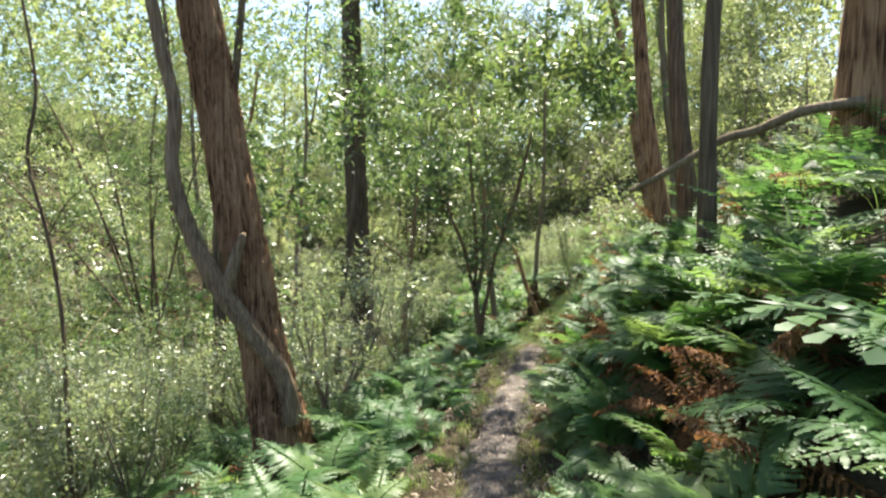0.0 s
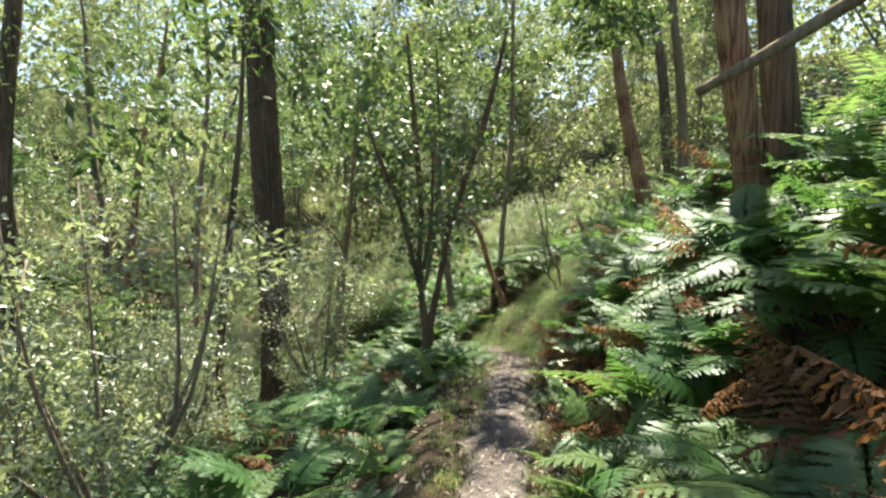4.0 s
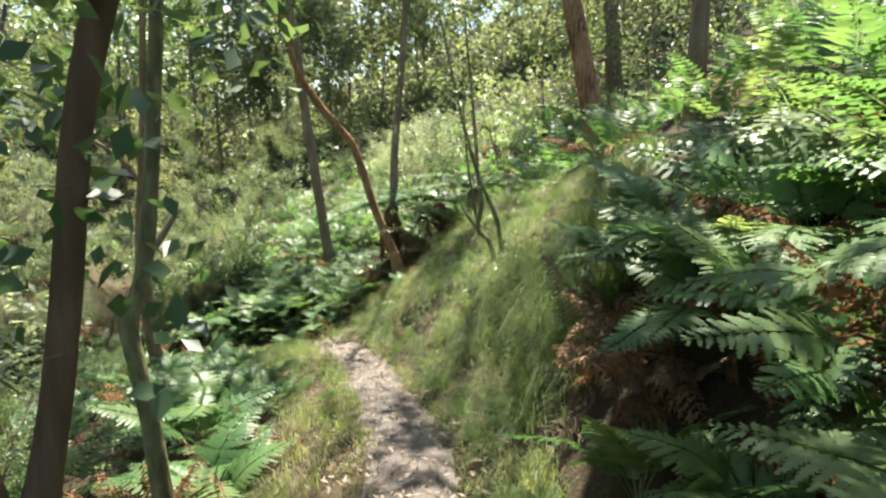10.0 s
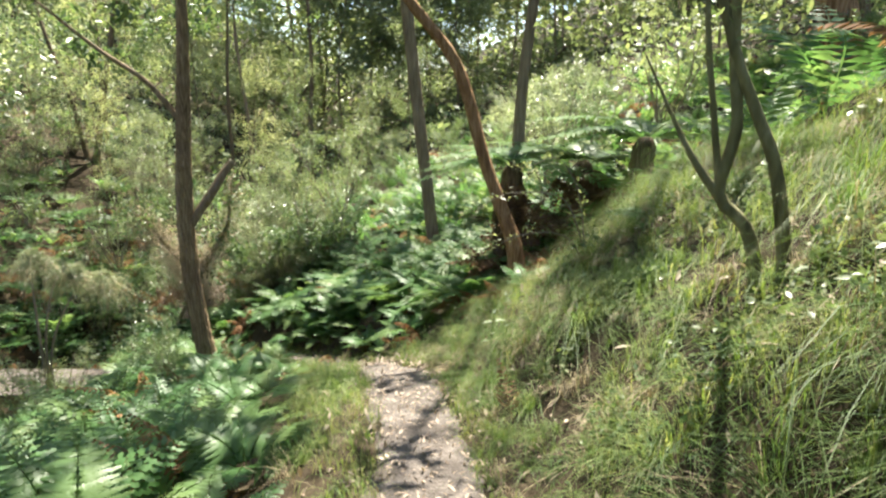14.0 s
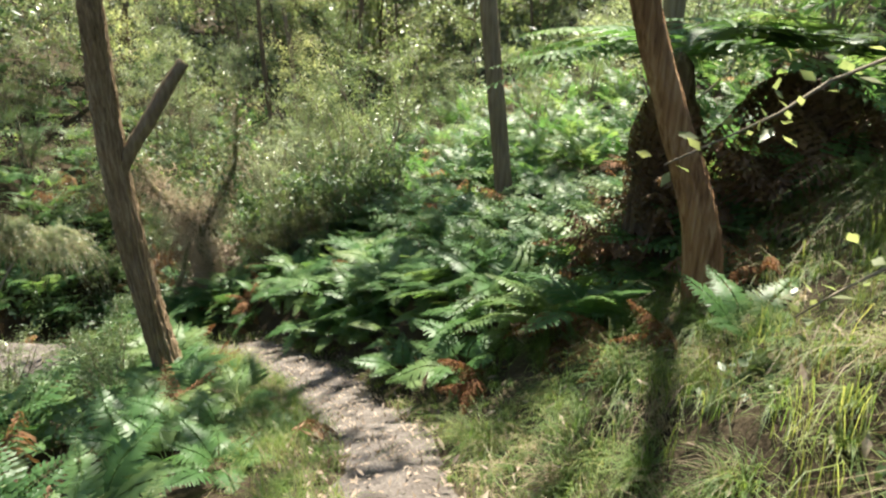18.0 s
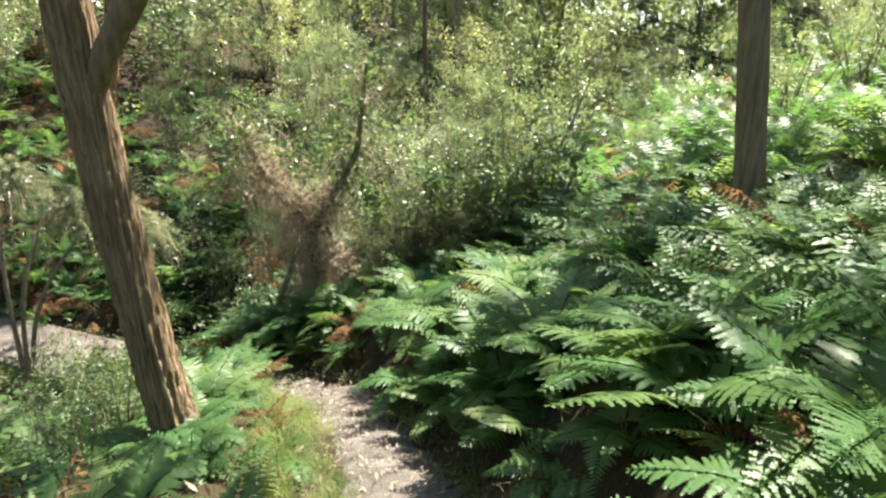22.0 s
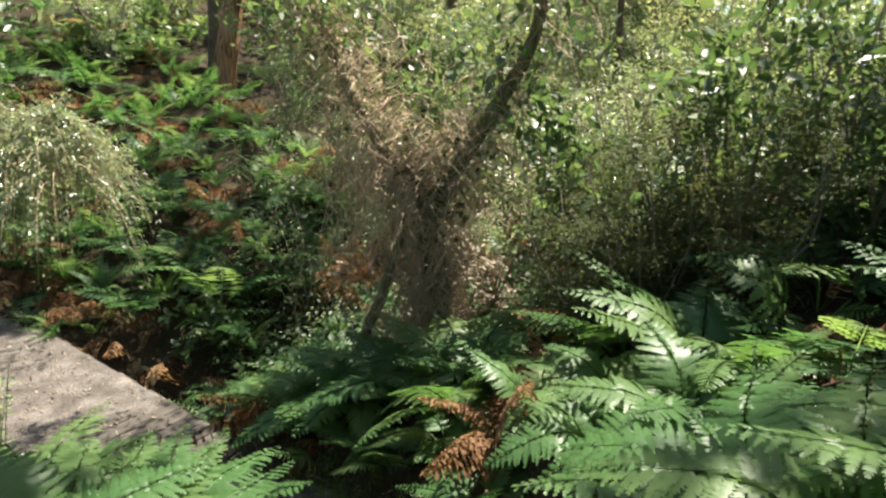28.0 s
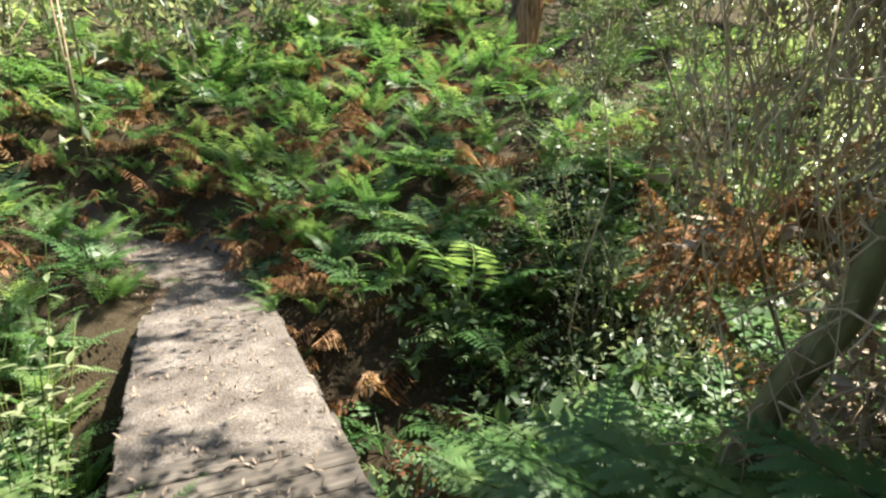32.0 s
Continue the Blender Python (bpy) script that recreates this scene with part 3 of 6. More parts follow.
used = set()
X, Y, Z, D, rng = scatter(-5, 6, 0, 29, 0.52, 21, near_keep)
for x, y, z, d, pd in zip(X, Y, Z, D, dead_chance(X, Y, D)):
    dead = rng.uniform() < pd
    size = rng.uniform(0.75, 1.1) * (0.9 if dead else 1) * (0.84 if y > 17 else 1) * float(np.clip(0.30 + 0.62 * (d - 0.35), 0.62 if y > 20 else 0.42, 1.0))
    set_fern(dead, pose(x, y, z - 0.03, rng.uniform(-10, 10), rng.uniform(-10, 10), rng.uniform(0, 360)) @ Matrix.Scale(size, 4), d < 1.8, rng)
X, Y, Z, D, rng = scatter(0, 5, 1.5, 12.2, 0.5, 24, lambda X, Y, d, r: (r & (d > FOOT(Y, 0.46)) & (d < 2.0)) * 0.95)
for x, y, z, d, pd in zip(X, Y, Z, D, np.maximum(0.3, dead_chance(X, Y, D))):
    size = rng.uniform(0.7, 1.0) * float(np.clip(0.55 + 0.5 * (d - 0.35), 0.58, 1.0)) * (0.72 if y < 2.8 else 1.0)
    set_fern(rng.uniform() < pd, pose(x, y, z - 0.02, rng.uniform(-12, 12), rng.uniform(-32, -8), rng.uniform(-180, 180)) @ Matrix.Scale(size, 4), d < 1.75, rng)
X, Y, Z, D, rng = scatter(-4, 5, 2.5, 27, 0.54, 28, lambda X, Y, d, r: (r & (d > FOOT(Y, 0.5)) & (((Y < 12.4) & (d < 3.0) & ~GRASSY(X, Y, r)) | ((Y > 20.0) & (d < 2.4) & (X > -4)))) * 0.8)
for x, y, z, d in zip(X, Y, Z, D):
    m = pose(x, y, z - 0.02, rng.uniform(-17, 17), rng.uniform(-28, 0), rng.uniform(-45, 45)) @ Matrix.Scale(rng.uniform(0.6, 0.95) * min(1.0, 0.55 + 0.4 * d), 4)
    set_fern(rng.uniform() < (0.3 if y < 13 else 0.14), m, d < 1.75, rng)


def bed_keep(X, Y, d, r):
    p = np.where(r, 0.95, 0.8) * (~GRASSY(X, Y, r)) * ((d > np.where(r, 2.35, 2.15)) | (X < -5.2) | ((Y < 1.2) & (d > 1.0))) * (d > 1.0)
    p = np.where(~r & (d > 4) & (X > -6), 0.55, p)
    xc = np.interp(Y, CREEK[:, 0], CREEK[:, 1])
    p = p * (np.abs(X - xc) > 0.6) * ~GAP(X, Y)
    p = p * ~((X > -13) & (X < -7.6) & (Y > 22) & (Y < 31))
    p = p * np.where(X < -9.5, 0.3, 1) * np.where((X > 5) | (Y > 33), 0.75, 1) * np.where(X > 13, 0.0, 1) * np.where(Y > 36, 0.5, 1)
    return p


X, Y, Z, D, rng = scatter(-17, 13, -1, 40, 0.8, 22, bed_keep)
PD = np.maximum(dead_chance(X, Y, D), np.where(X < -3, 0.07, 0.16))
bank = scatter(-16, -3.9, 19.0, 31, 0.5, 26, lambda X, Y, d, r: ((d > 0.72) & ((Y > 21.6) | (X < -9.5)) & ~GAP(X, Y) & ((X < -7.4) | (Y > 25.9) | (Y < 24.15))) * 0.95)
for x, y, z in zip(*bank[:3]):
    q = rng.uniform()
    src = BED_DEAD if q < 0.26 else BED_SWORD if q < 0.66 else BED
    (dead_bits if q < 0.26 else green_bits).append(moved(src[rng.randint(len(src))], rot_any(rng.uniform(-0.2, 0.2), rng.uniform(-0.1, 0.35), rng.uniform(0, 6.3)), (x, y, z - 0.02), rng.uniform(0.75, 1.2) * (1.25 if src is BED_SWORD else 1)))
T = np.gradient(PATH[:, :2], axis=0)
T /= np.linalg.norm(T, axis=1)[:, None]
for k in range(B1 - 3, len(PATH) - 12):         # the overhang along the far track
    for off in (0.62, 0.85, 1.1):
        q = PATH[k, :2] + np.array([T[k, 1], -T[k, 0]]) * (off + rng.uniform(-0.12, 0.12))
        dead = rng.uniform() < 0.4
        src = BED_DEAD if dead else BED_SWORD
        (dead_bits if dead else green_bits).append(moved(src[rng.randint(len(src))], rot_any(rng.uniform(-0.3, 0.3), rng.uniform(-0.3, 0.3), rng.uniform(0, 6.3)), (q[0], q[1], gz(q[0], q[1]) - 0.02), rng.uniform(0.45, 0.85)))
slope = scatter(1.5, 9.5, 21.5, 33, 0.62, 29, lambda X, Y, d, r: (d > 2.0) * ~GRASSY(X, Y, r) * 0.85)
for x, y, z in zip(*slope[:3]):
    dead = rng.uniform() < max(0.18, float(dead_chance(x, y, 0)))
    src = (BED_DEAD if dead else BED) if x < 4.5 and y < 27 else (BED_FAR_DEAD if dead else BED_FAR)
    (dead_bits if dead else green_bits).append(moved(src[rng.randint(len(src))], rot_any(rng.uniform(-0.2, 0.2), rng.uniform(-0.4, 0.1), rng.uniform(-1.5, 1.5)), (x, y, z - 0.02), rng.uniform(0.7, 1.05)))
for x, y, z, pd in zip(X, Y, Z, PD):
    dead = rng.uniform() < pd
    close = math.hypot(x - min(max(x, -4), 2.5), y - min(max(y, 0), 26)) < 1.9 or (-15 < x < -5 and 28 < y < 34)
    src = (BED_DEAD if dead else BED) if close else (BED_FAR_DEAD if dead else BED_FAR)
    s = rng.uniform(0.85, 1.35)
    (dead_bits if dead else green_bits).append(moved(src[rng.randint(len(src))], rot_any(rng.uniform(-0.15, 0.15), rng.uniform(-0.15, 0.15), rng.uniform(0, 6.3)), (x, y, z - 0.03), s))
tagged(part("fern_bed", join(green_bits), FERN), "dense green bracken covering the forest slopes", "ferns", kind="stuff")
tagged(part("dead_fern_bed", join(dead_bits), DEAD), "brown dead bracken scattered through the fern beds", "ferns", kind="stuff")

# single low fronds and litter that cover the soil between the plants
SMALL = [moved(f, np.eye(3), (0, 0, 0)) for i in range(2) for f in fern_fronds("green", 170 + i, 3)]
SMALL_DEAD = [moved(f, np.eye(3), (0, 0, 0)) for i in range(2) for f in fern_fronds("dead", 180 + i, 1)]


def cover_keep(X, Y, d, r):
    p = (d > 0.36) * (d < 4.2) * np.where(GRASSY(X, Y, r), 0.06, 1.0) * ~GAP(X, Y)
    return p * np.where(~r & (Y > 10) & (Y < 19) & (d < 0.9), 0.2, 1.0)


X, Y, Z, D, rng = scatter(-12, 5, 0, 29, 0.48, 27, cover_keep)
low_green, low_dead = [], []
for x, y, z, d in zip(X, Y, Z, D):
    dead = rng.uniform() < 0.3
    src = SMALL_DEAD if dead else SMALL
    s = rng.uniform(0.4, 0.8) * (0.7 if d < 0.6 else 1)
    (low_dead if dead else low_green).append(moved(src[rng.randint(len(src))], rot_any(rng.uniform(-0.4, 0.4), rng.uniform(0.0, 0.7), rng.uniform(0, 6.3)), (x, y, z - 0.02), s))
tagged(part("fern_undergrowth", join(low_green), FERN), "small green fern fronds covering the soil", "ferns", kind="stuff")
tagged(part("bracken_litter", join(low_dead), DEAD_DARK), "fallen rust-brown bracken fronds on the soil", "ferns", kind="stuff")

# ---- grass ----


def blades(at, h, rng, lean=0.6, wide=0.006, flow=(0, 0)):
    """Bent tapering blades of five triangles each."""
    n = len(at)
    a = rng.uniform(0, 2 * np.pi, n)
    d = np.column_stack([np.cos(a) + flow[0], np.sin(a) + flow[1], np.zeros(n)])
    d /= np.linalg.norm(d, axis=1)[:, None] + 1e-9
    h = (np.asarray(h) * rng.uniform(0.4, 1.25, n))[:, None]
    ln = rng.uniform(0.2, 1.4, n)[:, None] * lean
    w = np.column_stack([-d[:, 1], d[:, 0], np.zeros(n)]) * wide * rng.uniform(0.6, 1.5, n)[:, None]
    z = np.array([0, 0, 1.0])
    p1 = at + h * (0.42 * z + 0.16 * ln * d)
    p2 = at + h * ((0.78 - 0.22 * ln) * z + 0.50 * ln * d)
    p3 = at + h * ((0.90 - 0.66 * ln) * z + 0.98 * ln * d)
    V = np.stack([at - w, at + w, p1 - w, p1 + w, p2 - w * 0.7, p2 + w * 0.7, p3], 1).reshape(-1, 3)
    k = (np.arange(n) * 7)[:, None]
    F = np.concatenate([k + np.array(t) for t in ((0, 1, 3), (0, 3, 2), (2, 3, 5), (2, 5, 4), (4, 5, 6))])
    return V, F


def verge_keep(X, Y, d, r):
    p = ((d > 0.26) & (d < 0.62)) * 0.30
    p = np.where(GRASSY(X, Y, r) & (d > 0.3) & (d < 3.2), 0.42, p)
    p = np.where(~r & (Y > 10) & (Y < 19.5) & (d > 0.28) & (d < 0.95), 0.8, p)
    p = np.where((Y > 19.5) & (Y < 24.2) & (d > 0.28) & (d < 0.9) & ~r, 0.75, p)
    p = np.where((Y < 8) & r & (d > 0.27) & (d < 0.8), 0.5, p)
    return p * ((X > -5.2) & (Y > -1))


def grass(name, seed, per, h, mat, label, share, lean=0.6, wide=0.005, only=None):
    X, Y, Z, D, rng = scatter(-6, 6, -1, 27, 0.13, seed, lambda X, Y, d, r: verge_keep(X, Y, d, r) * share * (1 if only is None else only(X, Y, d, r)))
    n = len(X)
    at = np.column_stack([X, Y, Z - 0.01]).repeat(per, 0)
    at[:, :2] += rng.normal(0, 0.035, (n * per, 2))
    at[:, 2] = ground(at[:, 0], at[:, 1]) - 0.01
    hh = np.clip(h * (0.45 + 0.8 * (D / 1.2)), 0.08, h * 1.2).repeat(per)
    tagged(part(name, blades(at, hh, rng, lean, wide, (-0.55, -0.1)), mat), label, "grass", kind="stuff")


grass("grass", 31, 30, 0.28, GRASS, "long soft green grass hanging over the bank and verge", 0.5, 0.85, 0.0013)
grass("dry_grass", 32, 18, 0.25, STRAW, "straw-coloured dry grass mixed into the bank", 0.2, 1.0, 0.0012)


def tufts(name, seed, step, per, h, mat, label, chance, wide=0.0014, x0=0, y1=21, where=lambda X, Y, d, r: GRASSY(X, Y, r) & (d > 0.42) & (d < 3.4)):
    """Clumps of long blades that fall apart from the middle and hang down the bank."""
    X, Y, Z, D, rng = scatter(x0, 6, 11, y1, step, seed, lambda X, Y, d, r: where(X, Y, d, r) * chance(X, Y, d))
    n = len(X)
    big = rng.uniform(0.5, 1.3, n) * np.clip(0.9 + 0.7 * wave(X * 1.3 + 2, Y * 1.3), 0.45, 1.35)
    r = rng.uniform(0, 1, (n, per)) * 0.07 * big[:, None]
    a = rng.uniform(0, 6.283, (n, per))
    at = np.column_stack([(X[:, None] + r * np.cos(a)).ravel(), (Y[:, None] + r * np.sin(a)).ravel(), np.zeros(n * per)])
    at[:, 2] = ground(at[:, 0], at[:, 1]) - 0.01
    hh = (h * big * np.where(Y < 15.2, 1.25, 0.85) * np.clip(0.4 + 0.7 * D, 0.5, 1.1)).repeat(per)
    tagged(part(name, blades(at, hh, rng, 1.6, wide, (-0.25, -0.1)), mat), label, "grass", kind="stuff")


tufts("grass_tufts", 34, 0.165, 70, 0.22, GRASS, "hanging tufts of long green grass on the bank", lambda X, Y, d: np.where(Y < 15.2, 0.95, 0.8) * (wave(X * 2.1, Y * 1.9 + 3) > -0.5))
tufts("dry_grass_tufts", 35, 0.22, 60, 0.22, STRAW, "pale dry grass tufts on the crest of the bank", lambda X, Y, d: np.where(Y < 15.2, 0.3, 0.8) * (wave(X * 1.7 + 4, Y * 2.1) > -0.2))

tufts("grass_tussocks", 38, 0.42, 170, 0.4, GRASS, "large drooping tussocks of green grass on the bank", lambda X, Y, d: np.where(Y < 14.5, 0.85, 0.5))
tufts("verge_tufts", 36, 0.25, 90, 0.4, GRASS, "soft tufts of long green grass beside the track", lambda X, Y, d: 0.8 + 0 * X, x0=-3, y1=24, where=lambda X, Y, d, r: ~r & (Y > 16.5) & (Y < 23.8) & (d > 0.4) & (d < 0.9))

# short grass that creeps over both edges of the track
rng = np.random.RandomState(37)
EN, per = 2000, 8
k = rng.randint(22, B0 - 3, EN)
T = np.gradient(PATH[:, :2], axis=0)
T /= np.linalg.norm(T, axis=1)[:, None]
wide = 0.26 * (1 + 0.35 * soft(9, 14, PATH[k, 1]) + 0.3 * soft(16, 19, PATH[k, 1]))
off = np.where(rng.uniform(size=EN) < 0.5, -1, 1) * (wide * (1.0 + 0.25 * np.sin(k * 0.9) * np.sin(k * 0.37 + 1)) + np.abs(rng.normal(0, 0.07, EN)) - 0.06)
xy = (PATH[k, :2] + np.column_stack([T[k, 1], -T[k, 0]]) * off[:, None]).repeat(per, 0) + rng.normal(0, 0.03, (EN * per, 2))
at = np.column_stack([xy, ground(xy[:, 0], xy[:, 1]) - 0.005])
ok = np.arange(len(at)) % 3 > 0
tagged(part("edge_grass", blades(at[ok], 0.10, rng, 0.9, 0.0014), GRASS), "short green grass along the edges of the track", "grass", kind="stuff")
tagged(part("edge_grass", blades(at[~ok], 0.10, rng, 1.0, 0.0013), STRAW), "short dry grass along the edges of the track", "grass", kind="stuff")

# fallen leaves and twigs on the track and the bank
rng = np.random.RandomState(41)
LN = 15000
k = rng.randint(25, len(PATH) - 5, LN)
off = rng.normal(0, 0.30, LN)
T = np.gradient(PATH[:, :2], axis=0)
T /= np.linalg.norm(T, axis=1)[:, None]
xy = PATH[k, :2] + np.column_stack([T[k, 1], -T[k, 0]]) * off[:, None] + rng.uniform(-0.1, 0.1, (LN, 2))
gapped = (xy[:, 0] < -4.5) & (xy[:, 0] > -8.4)
xy = xy[~gapped]
at = np.column_stack([xy, ground(xy[:, 0], xy[:, 1]) + 0.018])
tagged(part("leaf_litter", leaves(at, 0.05, rng, 4.0, 0.32), LITTER), "dry curled fallen leaves and bark flakes on the track", "leaves", kind="stuff")
X, Y, Z, D, rng = scatter(-6, 6, -1, 27, 0.16, 43, lambda X, Y, d, r: (d > 0.2) * np.where(GRASSY(X, Y, r), 0.9, 0.35) * (d < 3) * ~GAP(X, Y))
tagged(part("bank_litter", leaves(np.column_stack([X, Y, Z + 0.03]), 0.09, rng, 2.5, 0.28), LITTER), "brown fallen leaves lying among grass and ferns", "leaves", kind="stuff")

# ---- trees ----


def tree(name, label, trunk, mat, sides=24, ridge=0.12, seed=0, step=0.12, limbs=(), crown=None, crown_mat=None, leaf=0.26, category="tree", base=None, slim=0.82, ratio=0.36):
    """trunk: (x, y, z, radius) rows from the ground up, in the world; limbs: the same; crown: places, spread, leaves and size."""
    root = trunk[0][:3] if base is None else base
    ob = tagged(new(name), label, category)
    ob.location = root
    R = np.array(root)

    def local(rows):
        rows = np.array(rows, float)
        return rows[:, :3] - R, rows[:, 3]
    P, r = local(trunk)
    r = r * slim
    part("trunk", tube(P, r, sides, ridge, seed, step), mat, ob, smooth=True)
    for i, (rows, m) in enumerate(limbs):
        P, r = local(rows)
        r = r * slim
        part("limb", tube(P, r, max(6, sides // 2), ridge * 0.7, seed + i + 1, step), m, ob, smooth=True)
    if crown:
        rng = np.random.RandomState(seed + 90)
        at = []
        for c, spread, n in crown:
            c = np.array(c, float) - R
            sub = c + rng.normal(0, 1, (max(3, n // 26), 3)) * np.array(spread) * 0.6
            at.append((sub[rng.randint(len(sub), size=n)] + rng.normal(0, 0.22, (n, 3)) * np.array(spread) ** 0.5))
        part("crown", leaves(np.concatenate(at), leaf, rng, 0.5, ratio), crown_mat or LEAF, ob)
    return ob


def up_trunk(x, y, z0, r, lean, height, taper=0.75, flare=1.35):
    """A plain trunk that leans by lean = (dx, dy) a metre."""
    rows = [(x - lean[0] * 0.3, y - lean[1] * 0.3, z0 - 0.3, r * flare * 1.05), (x, y, z0, r * flare), (x + lean[0] * 0.5, y + lean[1] * 0.5, z0 + 0.5, r * 1.08)]
    for f in (0.2, 0.4, 0.6, 0.8, 1.0):
        h = height * f
        rows.append((x + lean[0] * h + 0.1 * math.sin(h * 0.7 + x), y + lean[1] * h + 0.1 * math.cos(h * 0.6 + y), z0 + h, r * (1 - taper * f)))
    return rows


def high_crown(rows, n=900, spread=(2.0, 2.0, 1.4)):
    t = rows[-1]
    return [((t[0], t[1], t[2]), spread, n), ((t[0] + 1.5, t[1] + 0.8, t[2] - 1.2), spread, n // 2), ((t[0] - 1.4, t[1] - 0.9, t[2] - 1.6), spread, n // 2)]


# leaf clumps added high on tall trees for shade, gaps let sun reach ground
SUN_GAPS = ((2.9, 8.2, 0.8), (3.1, 10.2, 0.5), (2.4, 7.4, 0.7), (-2.0, 6.5, 0.7), (2.9, 19.9, 0.5), (-2.5, 9.8, 1.3), (-3.6, 8.9, 0.9), (3.0, 11.6, 0.7), (0.8, 12.7, 0.5), (-1.4, 22.1, 0.7), (-2.9, 25.6, 0.9), (-3.6, 25.7, 0.6), (2.6, 20.5, 0.4), (3.0, 19.3, 0.6), (-8.0, 25.1, 0.6), (-7.1, 25.1, 0.5), (-3.0, 26.6, 1.0), (-2.2, 25.8, 0.8), (1.9, 8.1, 0.7), (2.6, 8.8, 0.6), (-4.3, 24.5, 0.6), (2.0, 16.9, 0.7), (1.7, 7.3, 0.6), (-0.9, 3.0, 0.9), (-0.8, 4.7, 0.9), (-4.6, 6.0, 1.0), (-0.3, 2.2, 0.4), (1.9, 6.4, 0.9), (3.0, 7.4, 0.8), (-0.4, 9.4, 0.5), (2.1, 14.4, 0.8), (2.0, 16.4, 0.6), (3.2, 16.2, 1.1), (4.0, 15.8, 0.9), (2.9, 18.2, 0.6), (0.9, 21.3, 0.4), (-0.5, 23.0, 0.6),
        (-0.2, 24.8, 0.9), (0.4, 23.6, 0.75), (2.3, 8.6, 0.6), (-1.9, 23.6, 0.85), (-0.9, 25.4, 0.5), (-6.65, 24.35, 0.7), (-4.9, 23.2, 0.8), (-3.7, 25.8, 0.7), (0.7, 12.5, 0.5), (2.2, 15.4, 0.6), (-0.8, 22.7, 0.5), (-13.5, 29.0, 1.5), (-6.0, 11.0, 2.4), (-7.5, 7.0, 2.2), (-4.0, 8.5, 0.8), (-5.0, 31.0, 3.0), (-11.0, 29.5, 2.0), (4.3, 28.2, 1.5), (0.0, 29.5, 1.4), (-3.3, 26.7, 0.6))
ANCHORS = {1: (4.1, 9.4), 3: (5.3, 7.3), 4: (7.0, 22.8), 5: (3.5, 22.6), 8: (-10.5, 32), 15: (-4.5, 12), 16: (-7.8, 17), 17: (-5.4, 20.8), 18: (6.2, 16.6), "grey": (1.5, 26), "red": (-3, 6.2)}
SHADE_CLUMPS = {k: [] for k in ANCHORS}
_r = np.random.RandomState(88)
for x in np.arange(-12, 6, 1.05):
    for y in np.arange(-3, 29, 1.05):
        px, py = x + _r.uniform(-0.4, 0.4), y + _r.uniform(-0.4, 0.4)
        h = _r.uniform(8.5, 12)
        if _r.uniform() > 0.92 or (px < -4.4 and py < 20) or min(math.hypot(px - a, py - b) / c for a, b, c in SUN_GAPS) < 1:
            continue
        c = (px + _s.x / _s.z * h, py + _s.y / _s.z * h, gz(px, py) + h)
        k = min(ANCHORS, key=lambda q: math.hypot(ANCHORS[q][0] - c[0], ANCHORS[q][1] - c[1]))
        SHADE_CLUMPS[k].append((c, (0.5, 0.5, 0.25), int(_r.uniform(90, 150))))
# more clumps added overhead to darken the upper slope
_r = np.random.RandomState(89)
for x in np.arange(6, 10, 1.05):
    for y in np.arange(17, 26, 1.05):
        px, py, h = x + _r.uniform(-0.4, 0.4), y + _r.uniform(-0.4, 0.4), _r.uniform(8.5, 12)
        c = (px + _s.x / _s.z * h, py + _s.y / _s.z * h, gz(px, py) + h)
        SHADE_CLUMPS[4].append((c, (0.5, 0.5, 0.25), int(_r.uniform(80, 130))))

# the big red-barked tree beside the track, with its grey side stem and broken stub
rows = [(-1.88, 6.66, -1.5, 0.42), (-1.95, 6.62, -1.05, 0.37), (-2.06, 6.58, -0.4, 0.31), (-2.23, 6.52, 0.74, 0.285), (-2.40, 6.46, 1.9, 0.27), (-2.54, 6.40, 2.94, 0.26), (-2.66, 6.33, 3.8, 0.25), (-3.0, 6.2, 7, 0.22), (-3.3, 6.0, 11, 0.14)]
side = [(-1.72, 6.42, -1.0, 0.13), (-1.82, 6.36, -0.45, 0.125), (-2.12, 6.22, 0.1, 0.12), (-2.40, 6.13, 0.56, 0.12), (-2.68, 6.05, 1.2, 0.10), (-2.83, 6.0, 1.88, 0.085), (-2.78, 6.0, 2.49, 0.08), (-2.88, 5.95, 3.07, 0.075), (-2.96, 5.9, 3.64, 0.07), (-3.2, 5.6, 5.2, 0.04)]
stub = [(-2.36, 6.13, 0.52, 0.09), (-2.26, 6.12, 0.85, 0.075), (-2.16, 6.1, 1.12, 0.05), (-2.13, 6.1, 1.2, 0.02)]
tree("stringybark_tree", "large leaning tree with fibrous red-brown bark and a grey side stem", rows, BARK_RED, 96, 0.22, 1, 0.06, [(side, BARK_STRIP), (stub, BARK_STRIP)], high_crown(rows, 300) + SHADE_CLUMPS["red"])
rows = [(-2.50, 17.55, -4.2, 0.50), (-2.50, 17.55, -3.3, 0.42), (-2.54, 17.54, -1.6, 0.38), (-2.60, 17.53, 0.5, 0.37), (-2.67, 17.51, 2.5, 0.36), (-2.77, 17.5, 7.5, 0.3), (-2.8, 17.4, 13, 0.18)]
